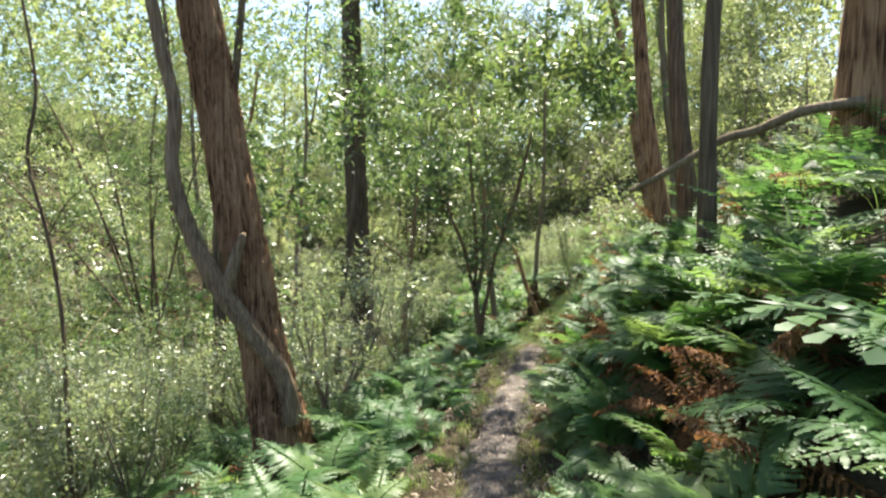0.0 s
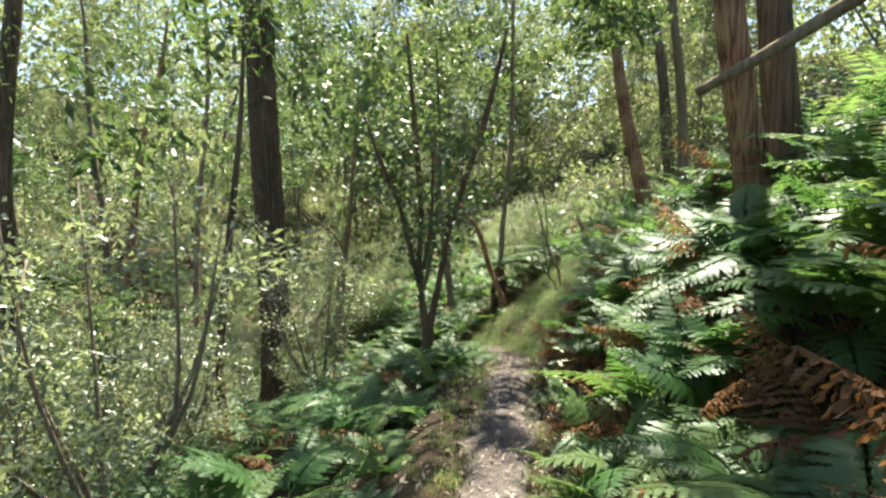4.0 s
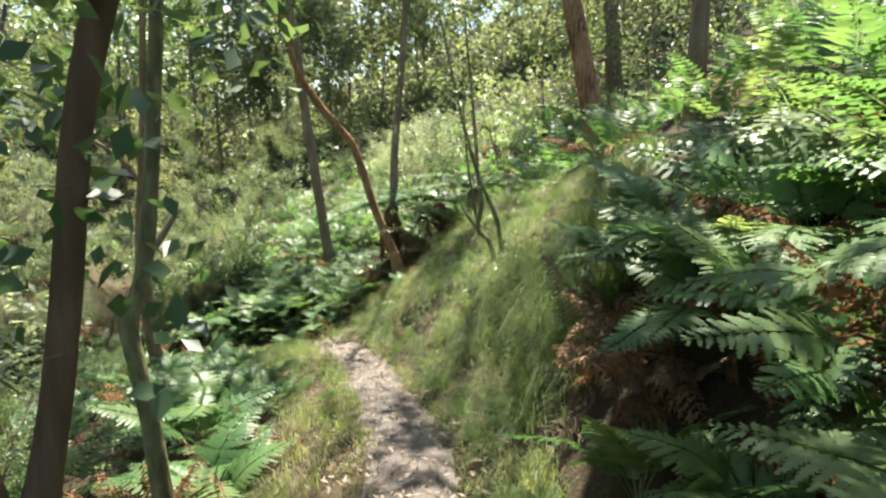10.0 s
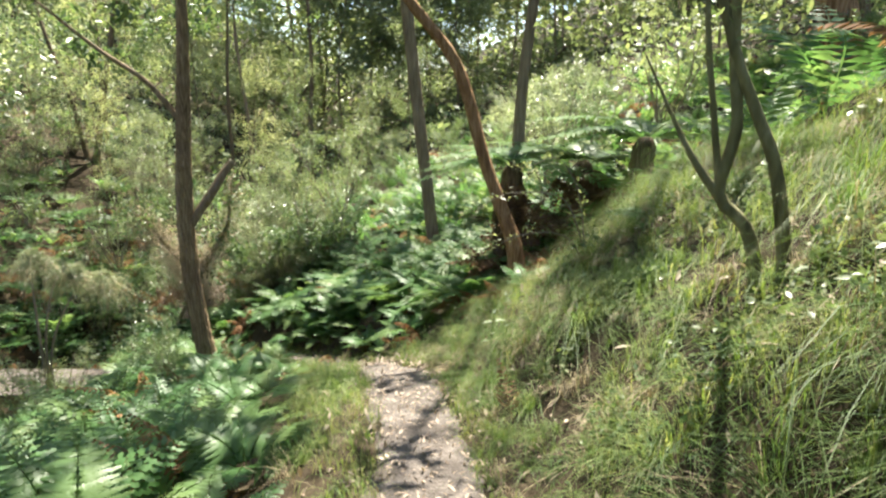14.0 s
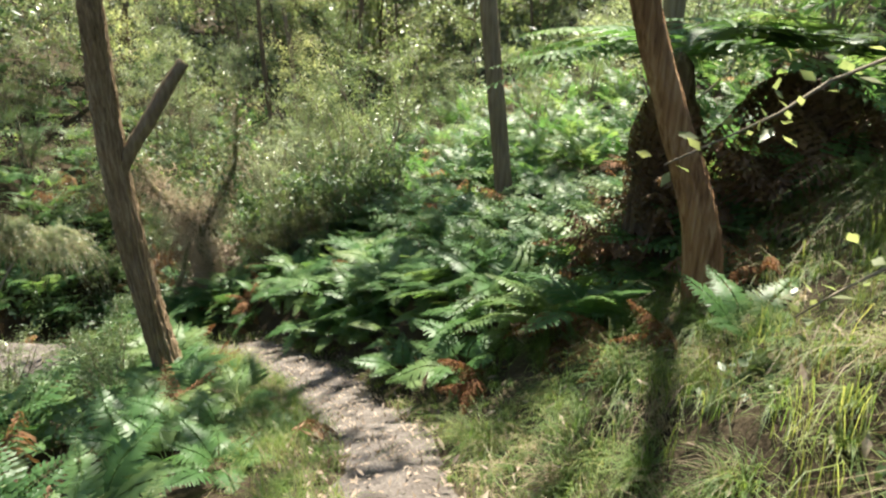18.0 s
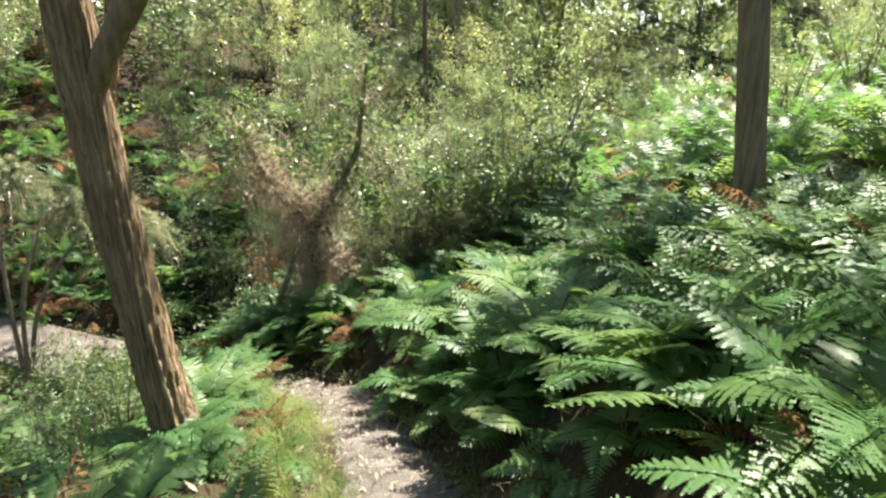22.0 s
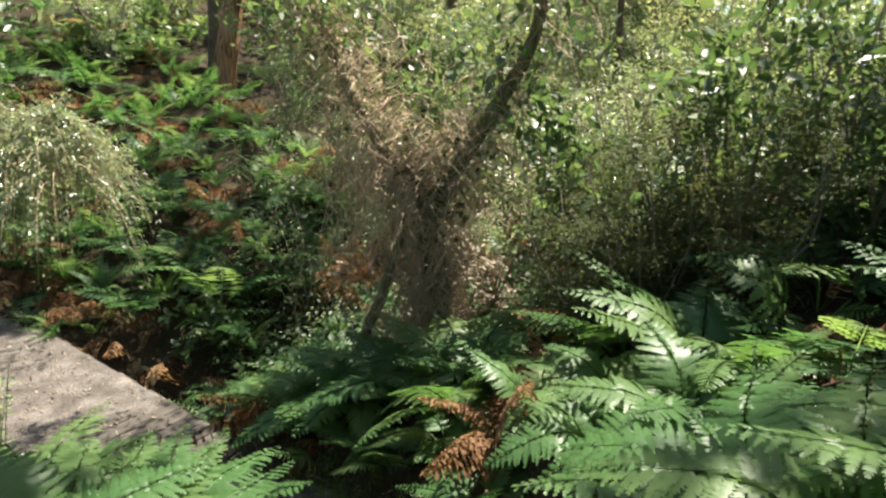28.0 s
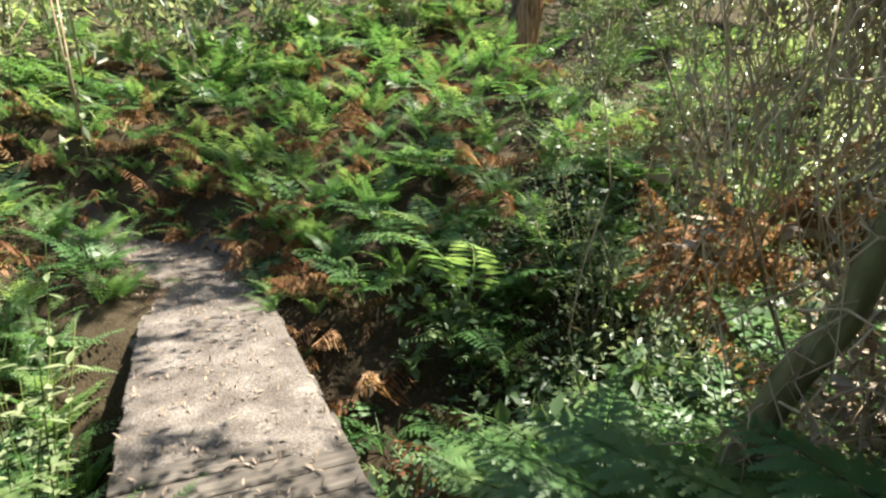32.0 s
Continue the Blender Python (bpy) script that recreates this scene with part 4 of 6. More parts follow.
tree("furrowed_tree", "tall straight tree with dark deeply furrowed bark", rows, BARK_DARK, 80, 0.22, 2, 0.09, [([(-2.7, 17.5, 9.0, 0.05), (-2.1, 17.5, 9.3, 0.04), (-1.78, 17.5, 8.6, 0.03), (-1.74, 17.5, 6.5, 0.026), (-1.78, 17.5, 4.5, 0.022), (-1.83, 17.5, 2.6, 0.008)], BARK_DARK)], high_crown(rows, 300) + [((-2.2, 16.4, 5.0), (1.3, 1.2, 0.7), 700), ((-3.6, 17.0, 6.2), (1.5, 1.2, 0.8), 700), ((-0.8, 15.6, 5.6), (1.2, 1.2, 0.7), 600), ((-1.6, 17.4, 7.8), (1.5, 1.4, 0.9), 600)], leaf=0.15)
rows = up_trunk(-2.48, 13.32, gz(-2.48, 13.32), 0.11, (0.06, 0.02), 7)
tree("slender_tree", "slender dark tree with a straight thin trunk", rows, BARK_DARK, 16, 0.1, 3, 0.2, (), high_crown(rows, 500, (1.2, 1.2, 1.0)))

rows = [(-5.0, 7.46, gz(-5.0, 7.46) - 0.2, 0.055), (-5.03, 7.46, -1.0, 0.05), (-5.04, 7.46, 0.04, 0.044), (-5.13, 7.4, 1.09, 0.04), (-5.27, 7.3, 2.1, 0.036), (-5.17, 7.36, 2.96, 0.032), (-5.25, 7.31, 4.06, 0.028), (-5.5, 7.2, 6.0, 0.012)]
twig = [(-5.13, 7.4, 1.1, 0.02), (-4.8, 7.4, 1.6, 0.015), (-4.4, 7.5, 1.8, 0.01), (-4.0, 7.6, 1.75, 0.004)]
tree("bent_sapling", "thin bent sapling with dark bark among glinting bushes", rows, BARK_DARK, 12, 0.08, 14, 0.1, [(twig, BARK_DARK)], [((-5.3, 7.3, 4.2), (0.8, 0.8, 0.6), 300), ((-4.5, 7.5, 1.9), (0.4, 0.4, 0.25), 120)], LEAF_SHINE, leaf=0.09, slim=0.6)

# a dark feathery tree over the gully
wx, wy = -6.2, 11.8
rows = up_trunk(wx, wy, gz(wx, wy), 0.075, (0.04, 0.02), 8.5)
top = rows[5]
reach = ((-6.4, 10.4, 3.6), (-8.5, 12.0, 4.3), (-4.4, 12.6, 4.8), (-9.6, 10.2, 3.4), (-7.4, 9.6, 5.0), (-5.4, 11.0, 2.4))
tree("wattle_tree", "dark tree with feathery foliage spreading over the gully", rows, BARK_DARK, 14, 0.1, 15, 0.2,
     [([(wx + 0.1, wy, gz(wx, wy) + 2.4 + 0.25 * i, 0.035), ((wx + q[0]) / 2, (wy + q[1]) / 2, (gz(wx, wy) + 3.0 + q[2]) / 2 + 0.6, 0.024), (*q, 0.006)], BARK_DARK) for i, q in enumerate(reach)],
     [(q, (1.25, 1.1, 0.5), 1500) for q in reach], LEAF, leaf=0.085, slim=0.8, ratio=0.3)

# ferns that hide the foot of the many-stemmed tree
for x, y, sz, a in ((0.55, 11.0, 1.0, 30), (0.95, 11.05, 0.85, 200), (0.75, 10.7, 0.95, 110), (0.25, 11.1, 1.05, 300), (0.4, 10.5, 1.0, 70), (-0.2, 10.7, 1.1, 10), (0.35, 11.6, 1.0, 160), (0.9, 10.85, 1.05, 45), (0.72, 11.15, 1.1, 250), (1.05, 11.15, 0.9, 330)):
    m = pose(x, y, gz(x, y), 0, 0, a) @ Matrix.Scale(sz, 4)
    copy_thing(greens[int(a) % 5], m).matrix_basis = m

# the many-stemmed tree close to the track
mx, my, mz = 0.78, 11.42, gz(0.78, 11.42)
trunk = [(mx + 0.02, my, mz - 0.2, 0.11), (mx + 0.01, my, mz + 0.1, 0.095), (0.76, 11.44, -1.15, 0.085), (0.78, 11.45, -0.85, 0.062), (0.83, 11.46, -0.62, 0.044), (0.88, 11.47, -0.4, 0.04), (0.94, 11.48, -0.08, 0.038), (1.0, 11.48, 0.28, 0.036), (1.08, 11.5, 0.6, 0.036), (1.22, 11.52, 1.0, 0.036), (1.5, 11.6, 1.8, 0.04), (1.8, 11.7, 3.0, 0.02)]
left = [(0.76, 11.44, -1.1, 0.07), (0.72, 11.42, -0.75, 0.045), (0.68, 11.42, -0.4, 0.038), (0.65, 11.42, -0.1, 0.036), (0.66, 11.42, 0.28, 0.034), (0.67, 11.42, 0.75, 0.034), (0.6, 11.4, 1.6, 0.035), (0.5, 11.3, 2.8, 0.018)]
left2 = [(0.69, 11.42, -0.42, 0.036), (0.6, 11.4, -0.1, 0.034), (0.51, 11.38, 0.27, 0.032), (0.42, 11.33, 0.66, 0.028), (0.2, 11.2, 1.2, 0.026), (-0.1, 11.1, 2.0, 0.012)]
mid = [(0.7, 11.42, -0.1, 0.03), (0.8, 11.4, 0.5, 0.02), (0.82, 11.38, 1.4, 0.012)]
tree("multi_stem_tree", "small many-stemmed tree with smooth dark brown bark and broad leaves", trunk, BARK_BROWN, 20, 0.06, 4, 0.08, [(left, BARK_BROWN), (left2, BARK_BROWN), (mid, BARK_BROWN)],
     [((1.3, 11.5, 1.2), (0.4, 0.4, 0.4), 60), ((0.55, 11.4, 1.0), (0.35, 0.35, 0.5), 80), ((0.1, 11.1, 1.6), (0.4, 0.4, 0.4), 70), ((0.6, 11.4, 2.0), (0.9, 0.7, 0.6), 260), ((1.5, 11.7, 2.7), (0.8, 0.8, 0.5), 260), ((-0.1, 11.2, 2.6), (0.8, 0.8, 0.6), 260), ((0.5, 11.3, 0.1), (0.35, 0.25, 0.35), 110), ((0.95, 11.4, 0.1), (0.25, 0.25, 0.4), 80), ((0.75, 11.4, 0.6), (0.4, 0.3, 0.4), 260), ((0.4, 11.3, 0.9), (0.5, 0.4, 0.4), 240), ((1.1, 11.5, 0.8), (0.4, 0.4, 0.4), 200), ((0.6, 11.4, 1.4), (0.7, 0.6, 0.4), 260)], LEAF, leaf=0.085, slim=1.0, ratio=0.62)

rows = [(2.43, 26.1, -4.4, 0.24), (2.41, 26.1, -3.7, 0.205), (2.30, 26.1, -2.7, 0.19), (2.05, 26.11, -0.7, 0.18), (1.8, 26.1, 1.5, 0.17), (1.3, 26.0, 6, 0.1)]
tree("grey_tree", "straight grey-brown tree trunk rising out of the ferns", rows, BARK_GREY, 32, 0.05, 5, 0.12, (), high_crown(rows, 150) + SHADE_CLUMPS["grey"], slim=0.72)
rows = [(3.36, 19.9, -2.7, 0.19), (3.26, 19.92, -2.1, 0.15), (3.06, 19.98, -1.55, 0.12), (2.87, 20.0, -1.05, 0.115), (2.68, 20.0, -0.4, 0.11), (2.48, 19.97, 0.05, 0.10), (1.98, 19.9, 0.65, 0.09), (1.6, 19.8, 1.3, 0.08), (1.3, 19.7, 2.6, 0.05)]
tree("leaning_tree", "leaning tree with peeling orange-brown bark over a fern-covered bank", rows, BARK_ORANGE, 48, 0.16, 6, 0.05, (), [((1.3, 19.7, 2.8), (1.0, 1.0, 0.7), 350)], slim=0.62)
rows = [(-1.27, 22.27, -5.8, 0.21), (-1.36, 22.26, -5.1, 0.185), (-1.45, 22.24, -4.5, 0.165), (-1.52, 22.19, -3.5, 0.15), (-1.51, 22.12, -2.6, 0.145), (-1.46, 22.06, -2.0, 0.135), (-1.33, 21.94, -1.0, 0.115), (-1.15, 21.8, 0.3, 0.09), (-0.9, 21.6, 3, 0.04)]
fork = [(-1.49, 22.1, -2.45, 0.085), (-1.3, 22.12, -2.18, 0.075), (-1.11, 22.17, -1.92, 0.078), (-0.92, 22.28, -1.6, 0.07), (-0.78, 22.35, -1.40, 0.06)]
thin = [(-1.40, 22.0, -0.75, 0.05), (-1.75, 21.9, -0.25, 0.04), (-2.3, 21.7, 0.2, 0.03), (-3.0, 21.4, 0.9, 0.015)]
tree("forked_tree", "grey-brown forked tree with a broken side limb beside the track", rows, BARK_STRIP, 64, 0.2, 7, 0.05, [(fork, BARK_GREY), (thin, BARK_GREY)], [((-0.9, 21.6, 3.2), (1.2, 1.2, 0.9), 400)], slim=0.85)

# the twin saplings on the grassy bank
a = [(3.68, 15.70, -1.6, 0.06), (3.67, 15.74, -1.16, 0.048), (3.61, 15.77, -0.94, 0.044), (3.50, 15.83, -0.80, 0.042), (3.53, 15.81, -0.52, 0.036), (3.49, 15.83, -0.22, 0.032), (3.44, 15.84, 0.3, 0.028), (3.3, 15.8, 1.4, 0.012)]
b = [(3.50, 15.83, -0.81, 0.034), (3.40, 15.86, -0.68, 0.026), (3.30, 15.9, -0.5, 0.016), (3.15, 15.95, -0.2, 0.006)]
c = [(3.50, 15.83, -0.78, 0.026), (3.44, 15.85, -0.45, 0.022), (3.37, 15.88, 0.0, 0.018), (3.3, 15.9, 0.9, 0.008)]
tree("bank_sapling", "small forked sapling with mossy stems on the grassy bank", a, MOSSY, 14, 0.06, 8, 0.06, [(b, MOSSY), (c, MOSSY)], [((3.4, 15.85, 0.6), (0.6, 0.6, 0.5), 420), ((3.2, 15.9, -0.1), (0.3, 0.3, 0.3), 160)], LEAF_GREY, leaf=0.05, slim=0.66)
a = [(3.83, 15.62, -1.75, 0.06), (3.79, 15.66, -1.32, 0.05), (3.69, 15.72, -0.73, 0.042), (3.59, 15.78, -0.45, 0.038), (3.48, 15.83, -0.18, 0.034), (3.3, 15.95, 0.5, 0.026), (3.1, 16.1, 1.5, 0.012)]
tree("bank_sapling", "small leaning sapling with a mossy stem on the grassy bank", a, MOSSY, 14, 0.06, 9, 0.06, (), [((3.2, 16.05, 0.9), (0.6, 0.6, 0.6), 420)], LEAF_GREY, leaf=0.05, slim=0.66)

# trees up the hillside
for i, (x, y, r, lean, mat, label) in enumerate((
        (3.60, 9.10, 0.17, (-0.13, 0.04), BARK_RED, "red-brown tree trunk on the upper bank"),
        (4.08, 9.42, 0.19, (-0.08, 0.04), BARK_DARK, "dark tree trunk standing in ferns on the upper bank"),
        (2.90, 6.31, 0.11, (0.03, -0.01), BARK_DARK, "thin dark tree trunk above the fern bank"),
        (5.3, 7.3, 0.36, (-0.02, 0.02), BARK_RED, "massive old tree with brown stringy bark"),
        (8.6, 22.0, 0.33, (-0.33, 0.16), BARK_RED, "red-barked leaning tree on the upper slope"),
        (3.65, 22.3, 0.12, (0.03, -0.01), BARK_GREY, "tall pale grey tree behind the tree fern"),
        (10.6, 24.6, 0.3, (-0.1, 0.1), BARK_DARK, "dark tree trunk high on the slope"),
        (-5.28, 35.7, 0.12, (0.03, 0.01), BARK_DARK, "thin dark tree in front of sunlit leaves"),
        (-12.35, 31.0, 0.26, (0.16, 0.1), BARK_RED, "brown tree trunk on the far bank of the gully"),
        (-13.1, 31.4, 0.22, (-0.1, 0.1), BARK_DARK, "dark tree trunk on the far bank of the gully"),
        (-11.3, 37.4, 0.14, (0.25, 0.05), BARK_DARK, "dark leaning stem in a clump of trees"),
        (-11.5, 37.2, 0.12, (-0.2, 0.05), BARK_DARK, "dark bent stem in a clump of trees"),
        (-11.0, 37.8, 0.12, (0.05, 0.02), BARK_DARK, "dark upright stem in a clump of trees"),
        (-3.4, 42.0, 0.16, (0.02, 0.0), BARK_DARK, "dark distant tree trunk up the gully"),
        (-6.0, 41.0, 0.14, (-0.04, 0.0), BARK_GREY, "thin distant tree trunk up the gully"),
        (-5.0, 12.0, 0.2, (0.08, 0.0), BARK_DARK, "dark tree trunk below the track"),
        (-7.5, 17.0, 0.2, (-0.05, 0.0), BARK_DARK, "dark tree trunk in the gully"),
        (-5.6, 20.5, 0.13, (0.05, 0.05), BARK_GREY, "thin grey tree in the gully"),
        (6.7, 16.5, 0.15, (-0.06, 0.02), BARK_GREY, "grey tree above the grassy bank with low leaf clumps added for shade"))):
    z = gz(x, y)
    h = 11 + (i * 37 % 7)
    rows = up_trunk(x, y, z, r, lean if abs(lean[0]) < 0.3 else (lean[0] * 0.6, lean[1] * 0.6), h)
    # low leaf clumps added to two trees to shade the track and the bank
    blockers = [((1.7, 12.0, 4.4), (0.9, 1.2, 0.4), 420), ((3.3, 12.2, 4.6), (1.0, 0.9, 0.4), 450)] if i == 1 else [((4.6, 16.3, 4.4), (0.9, 0.8, 0.4), 300), ((5.3, 16.0, 4.6), (0.8, 0.8, 0.4), 220), ((4.3, 15.2, 4.5), (0.8, 0.7, 0.4), 200), ((3.7, 14.2, 4.5), (0.8, 0.7, 0.3), 320)] if i == 18 else []
    tree("forest_tree", label, rows, mat, 18, 0.12, 100 + i, 0.35, (), high_crown(rows, 130 if y < 28 else 320, (1.9, 1.9, 1.3)) + blockers + SHADE_CLUMPS.get(i, []))
log = [(5.1, 7.0, 2.75, 0.085), (4.6, 7.4, 2.7, 0.08), (4.2, 7.75, 2.5, 0.075), (3.9, 8.0, 2.42, 0.07), (3.35, 8.5, 2.02, 0.062), (2.9, 8.9, 1.72, 0.05)]
ob = tree("fallen_branch", "bare fallen branch propped across the ferns on the bank", log, BARK_GREY, 14, 0.08, 60, 0.1, category="branch")

# ---- shrubs and the forest behind ----


def shrub(seed, label, mat, bark, h, spread, stems, n, leaf, up=0.5, ratio=0.4, low=0.15):
    """A bush with its root at the origin: every stem a part, and its leaves."""
    ob = tagged(new("shrub"), label, "shrub", "bushes of the undergrowth")
    rng = np.random.RandomState(seed)
    at, al = [], []
    per = n // (stems * 6)
    for i in range(stems):
        a = i * 2 * math.pi / stems + rng.uniform(-0.5, 0.5)
        o = np.array([math.cos(a), math.sin(a), 0]) * spread * rng.uniform(0.3, 1.0)
        tip = o + np.array([0, 0, h * rng.uniform(0.75, 1.1)])
        P = np.array([(0, 0, -0.1), o * 0.25 + (0, 0, h * 0.25), o * 0.6 + rng.normal(0, 0.05, 3) * h + (0, 0, h * 0.55), tip])
        part("stem", tube(P, [0.011 * h, 0.009 * h, 0.006 * h, 0.002 * h], 6, step=h / 7), bark, ob, smooth=True)
        S = spline(P, h / 12)
        for j in range(6):
            b = S[rng.randint(int(len(S) * low), len(S))]
            d = np.array([rng.normal(), rng.normal(), rng.uniform(-0.2, 0.7)])
            d /= np.linalg.norm(d)
            ln = spread * rng.uniform(0.25, 0.7)
            u = rng.choice((0.25, 0.5, 0.75, 1.0), per) + rng.normal(0, 0.05, per)
            at.append(b + d * (ln * u)[:, None] + rng.normal(0, 0.042, (per, 3)) * h ** 0.8)
            al.append(np.tile(d, (per, 1)))
    part("foliage", leaves(np.concatenate(at), leaf, rng, up, ratio, np.concatenate(al)), mat, ob)
    return ob


SHRUBS = [shrub(200 + i, lab, m, TWIG, h, s, st, n, lf, u) for i, (lab, m, h, s, st, n, lf, u) in enumerate((
    ("glossy green bush with small shining leaves", LEAF, 1.7, 0.9, 7, 4400, 0.055, 0.4),
    ("glossy silvery bush with leaves glinting in the sun", LEAF_SHINE, 2.3, 1.0, 7, 4400, 0.062, 0.4),
    ("pale green bush of fine feathery leaves", LEAF_PALE, 2.6, 1.2, 7, 4400, 0.058, 0.5),
    ("grey-green bush with fine dry leaves", LEAF_GREY, 1.6, 0.9, 7, 4400, 0.042, 0.4)))]
used = set()


def plant(src, x, y, size, turn, dz=-0.03):
    m = pose(x, y, gz(x, y) + dz, 0, 0, turn) @ Matrix.Scale(size, 4)
    if src.name not in used:
        used.add(src.name)
        src.matrix_basis = m
        return src
    c = copy_thing(src, m)
    c.matrix_basis = m
    return c


def shrub_keep(X, Y, d, r):
    p = np.where(r, 0.10, 0.55) * (d > np.where(r, 3.5, 2.9))
    p = np.where(X < np.interp(Y, CREEK[:, 0], CREEK[:, 1]) - 1.5, 0.40, p)
    p = np.where((X > -10) & (X < -1.5) & (Y > 5) & (Y < 20), 0.95, p)
    p = np.where(Y > 28, 0.5, p) * (d > 2.5)
    p = p * ~((X > -4.3) & (Y < 7.4))
    return p * ~((X > -3.4) & (X < 4.5) & (Y > 22) & (Y < 29)) * ~((X < -7) & (X > -13) & (Y > 22.3) & (Y < 30))


X, Y, Z, D, rng = scatter(-15, 9, 2, 42, 1.9, 51, shrub_keep)
for x, y in zip(X, Y):
    k = rng.choice(4, p=(0.26, 0.42, 0.2, 0.12))
    plant(SHRUBS[k], x, y, rng.uniform(0.75, 1.3), rng.uniform(0, 360))
for x, y, sz in ((-2.3, 10.2, 0.8), (-2.7, 9.1, 0.85), (-3.4, 9.8, 1.0), (-4.1, 8.2, 0.95), (-3.2, 11.6, 1.05), (-4.6, 9.6, 1.1), (-5.6, 8.4, 1.1), (-2.9, 12.2, 1.0)):
    plant(SHRUBS[1 if sz != 0.95 else 0], x, y, sz, 113 * x)


def young_tree(seed, label, mat, h, n, leaf, lowest=0.2):
    ob = tagged(new("young_tree"), label, "tree", "young trees of the forest")
    rng = np.random.RandomState(seed)
    rows = np.array([(0, 0, -0.3, 0.0045 * h), (0.02 * h, 0, h * 0.3, 0.0028 * h), (-0.02 * h, 0.02 * h, h * 0.65, 0.0018 * h), (0.03 * h, 0, h, 0.001 * h)])
    part("trunk", tube(rows[:, :3], rows[:, 3], 7, 0.05, seed, 0.9), BARK_GREY, ob, smooth=True)
    S = spline(rows[:, :3], 0.3)
    at, al = [], []
    limbs = 30
    per = n // limbs
    for i in range(limbs):
        b = S[int(len(S) * rng.uniform(lowest, 0.99))]
        a = rng.uniform(0, 2 * math.pi)
        f = 1 - (b[2] / h) * 0.5
        d = np.array([math.cos(a), math.sin(a), rng.uniform(0.0, 0.7)])
        ln = h * 0.27 * f * rng.uniform(0.6, 1.15)
        if i < 9:
            part("limb", tube(np.array([b, b + d * ln * 0.5 + (0, 0, 0.05 * ln), b + d * ln]), [0.004 * h * f, 0.0027 * h * f, 0.001 * h], 5), BARK_DARK, ob)
        u = np.sort(rng.uniform(0.15, 1.05, 5))
        mids = b + d * (ln * u)[:, None] + rng.normal(0, 0.03 * h, (5, 3)) * (0.35 + u[:, None])
        at.append(mids[rng.randint(5, size=per)] + rng.normal(0, 1, (per, 3)) * np.array([0.017, 0.017, 0.022]) * h)
        al.append(np.tile(d * 0.6 + (0, 0, -0.5), (per, 1)))
    part("foliage", leaves(np.concatenate(at), leaf, rng, 0.3, 0.34, np.concatenate(al)), mat, ob)
    return ob


YOUNG = [young_tree(300 + i, lab, m, h, n, lf, lo) for i, (lab, m, h, n, lf, lo) in enumerate((
    ("young tree with pale green foliage down to the ground", LEAF_PALE, 7.5, 5600, 0.10, 0.04),
    ("young tree with airy yellow-green leaves", LEAF_PALE, 11.0, 5600, 0.13, 0.08),
    ("young tree with dark green foliage", LEAF, 6.5, 5200, 0.085, 0.1),
    ("slender young tree with grey-green leaves", LEAF_GREY, 9.0, 5600, 0.11, 0.08),
    ("young tree with fine dark green leaves", LEAF, 6.0, 5600, 0.07, 0.1),
    ("young tree with fine grey-green leaves", LEAF_GREY, 5.5, 5600, 0.068, 0.1),
    ("young tree with yellow-green leaves coloured pale as if full in the sun", LEAF_SUN, 11.0, 7000, 0.14, 0.03)))]


def young_keep(X, Y, d, r):
    p = np.where(r, 0.30, 0.36) * (d > 6.0)
    p = p * ~((X > -14) & (X < 13) & (Y > 25) & (Y < 44)) * ~((X > 12) & (Y < 36)) * ~((X < -20) & (Y < 12))
    p = p * ~((X < -6.5) & (X > -14.5) & (Y > 21) & (Y < 34)) * ~((X > -7) & (X < 5) & (Y > 20) & (Y < 33.5))
    return p


X, Y, Z, D, rng = scatter(-30, 24, 4, 56, 3.6, 61, young_keep)
for x, y, d in zip(X, Y, D):
    k = rng.choice((0, 1, 3), p=(0.4, 0.35, 0.25)) if x < -5 and y > 22 else rng.choice((2, 3), p=(0.5, 0.5))
    if x * x * 0.4 + (y - 12) ** 2 * 0.25 < 60:
        k = 4 + rng.randint(2)
    plant(YOUNG[k], x, y, rng.uniform(0.75, 1.3), rng.uniform(0, 360))

TALL = [young_tree(330 + i, lab, m, h, n, lf, lo) for i, (lab, m, h, n, lf, lo) in enumerate((
    ("tall forest tree with a pale green crown", LEAF_PALE, 17.0, 6600, 0.27, 0.06),
    ("tall forest tree with a grey-green crown", LEAF_GREY, 15.0, 6600, 0.25, 0.06)))]
X, Y, Z, D, rng = scatter(-24, 24, 36, 56, 4.6, 63, lambda X, Y, d, r: np.where((X > -13) & (X < 14) & (Y < 52), 0.0, np.where(X < 0, 0.3, 0.55)))
for x, y in zip(X, Y):
    plant(TALL[0 if x < -6 else 1], x, y, rng.uniform(0.85, 1.2), rng.uniform(0, 360))
for x, y, s in ((-1.5, 54, 1.5), (2.5, 53, 1.5), (-5, 56, 1.6), (6, 57, 1.6), (-9, 55, 1.5), (11, 53, 1.4), (-3.0, 52, 1.35), (1.0, 50, 1.4), (4.5, 52, 1.35), (-6.5, 52, 1.3), (0, 56, 1.5), (8, 54, 1.4), (15, 36, 1.0), (12, 33, 0.8)):
    plant(TALL[0 if x < -4 else 1], x, y, s, 47 * x)
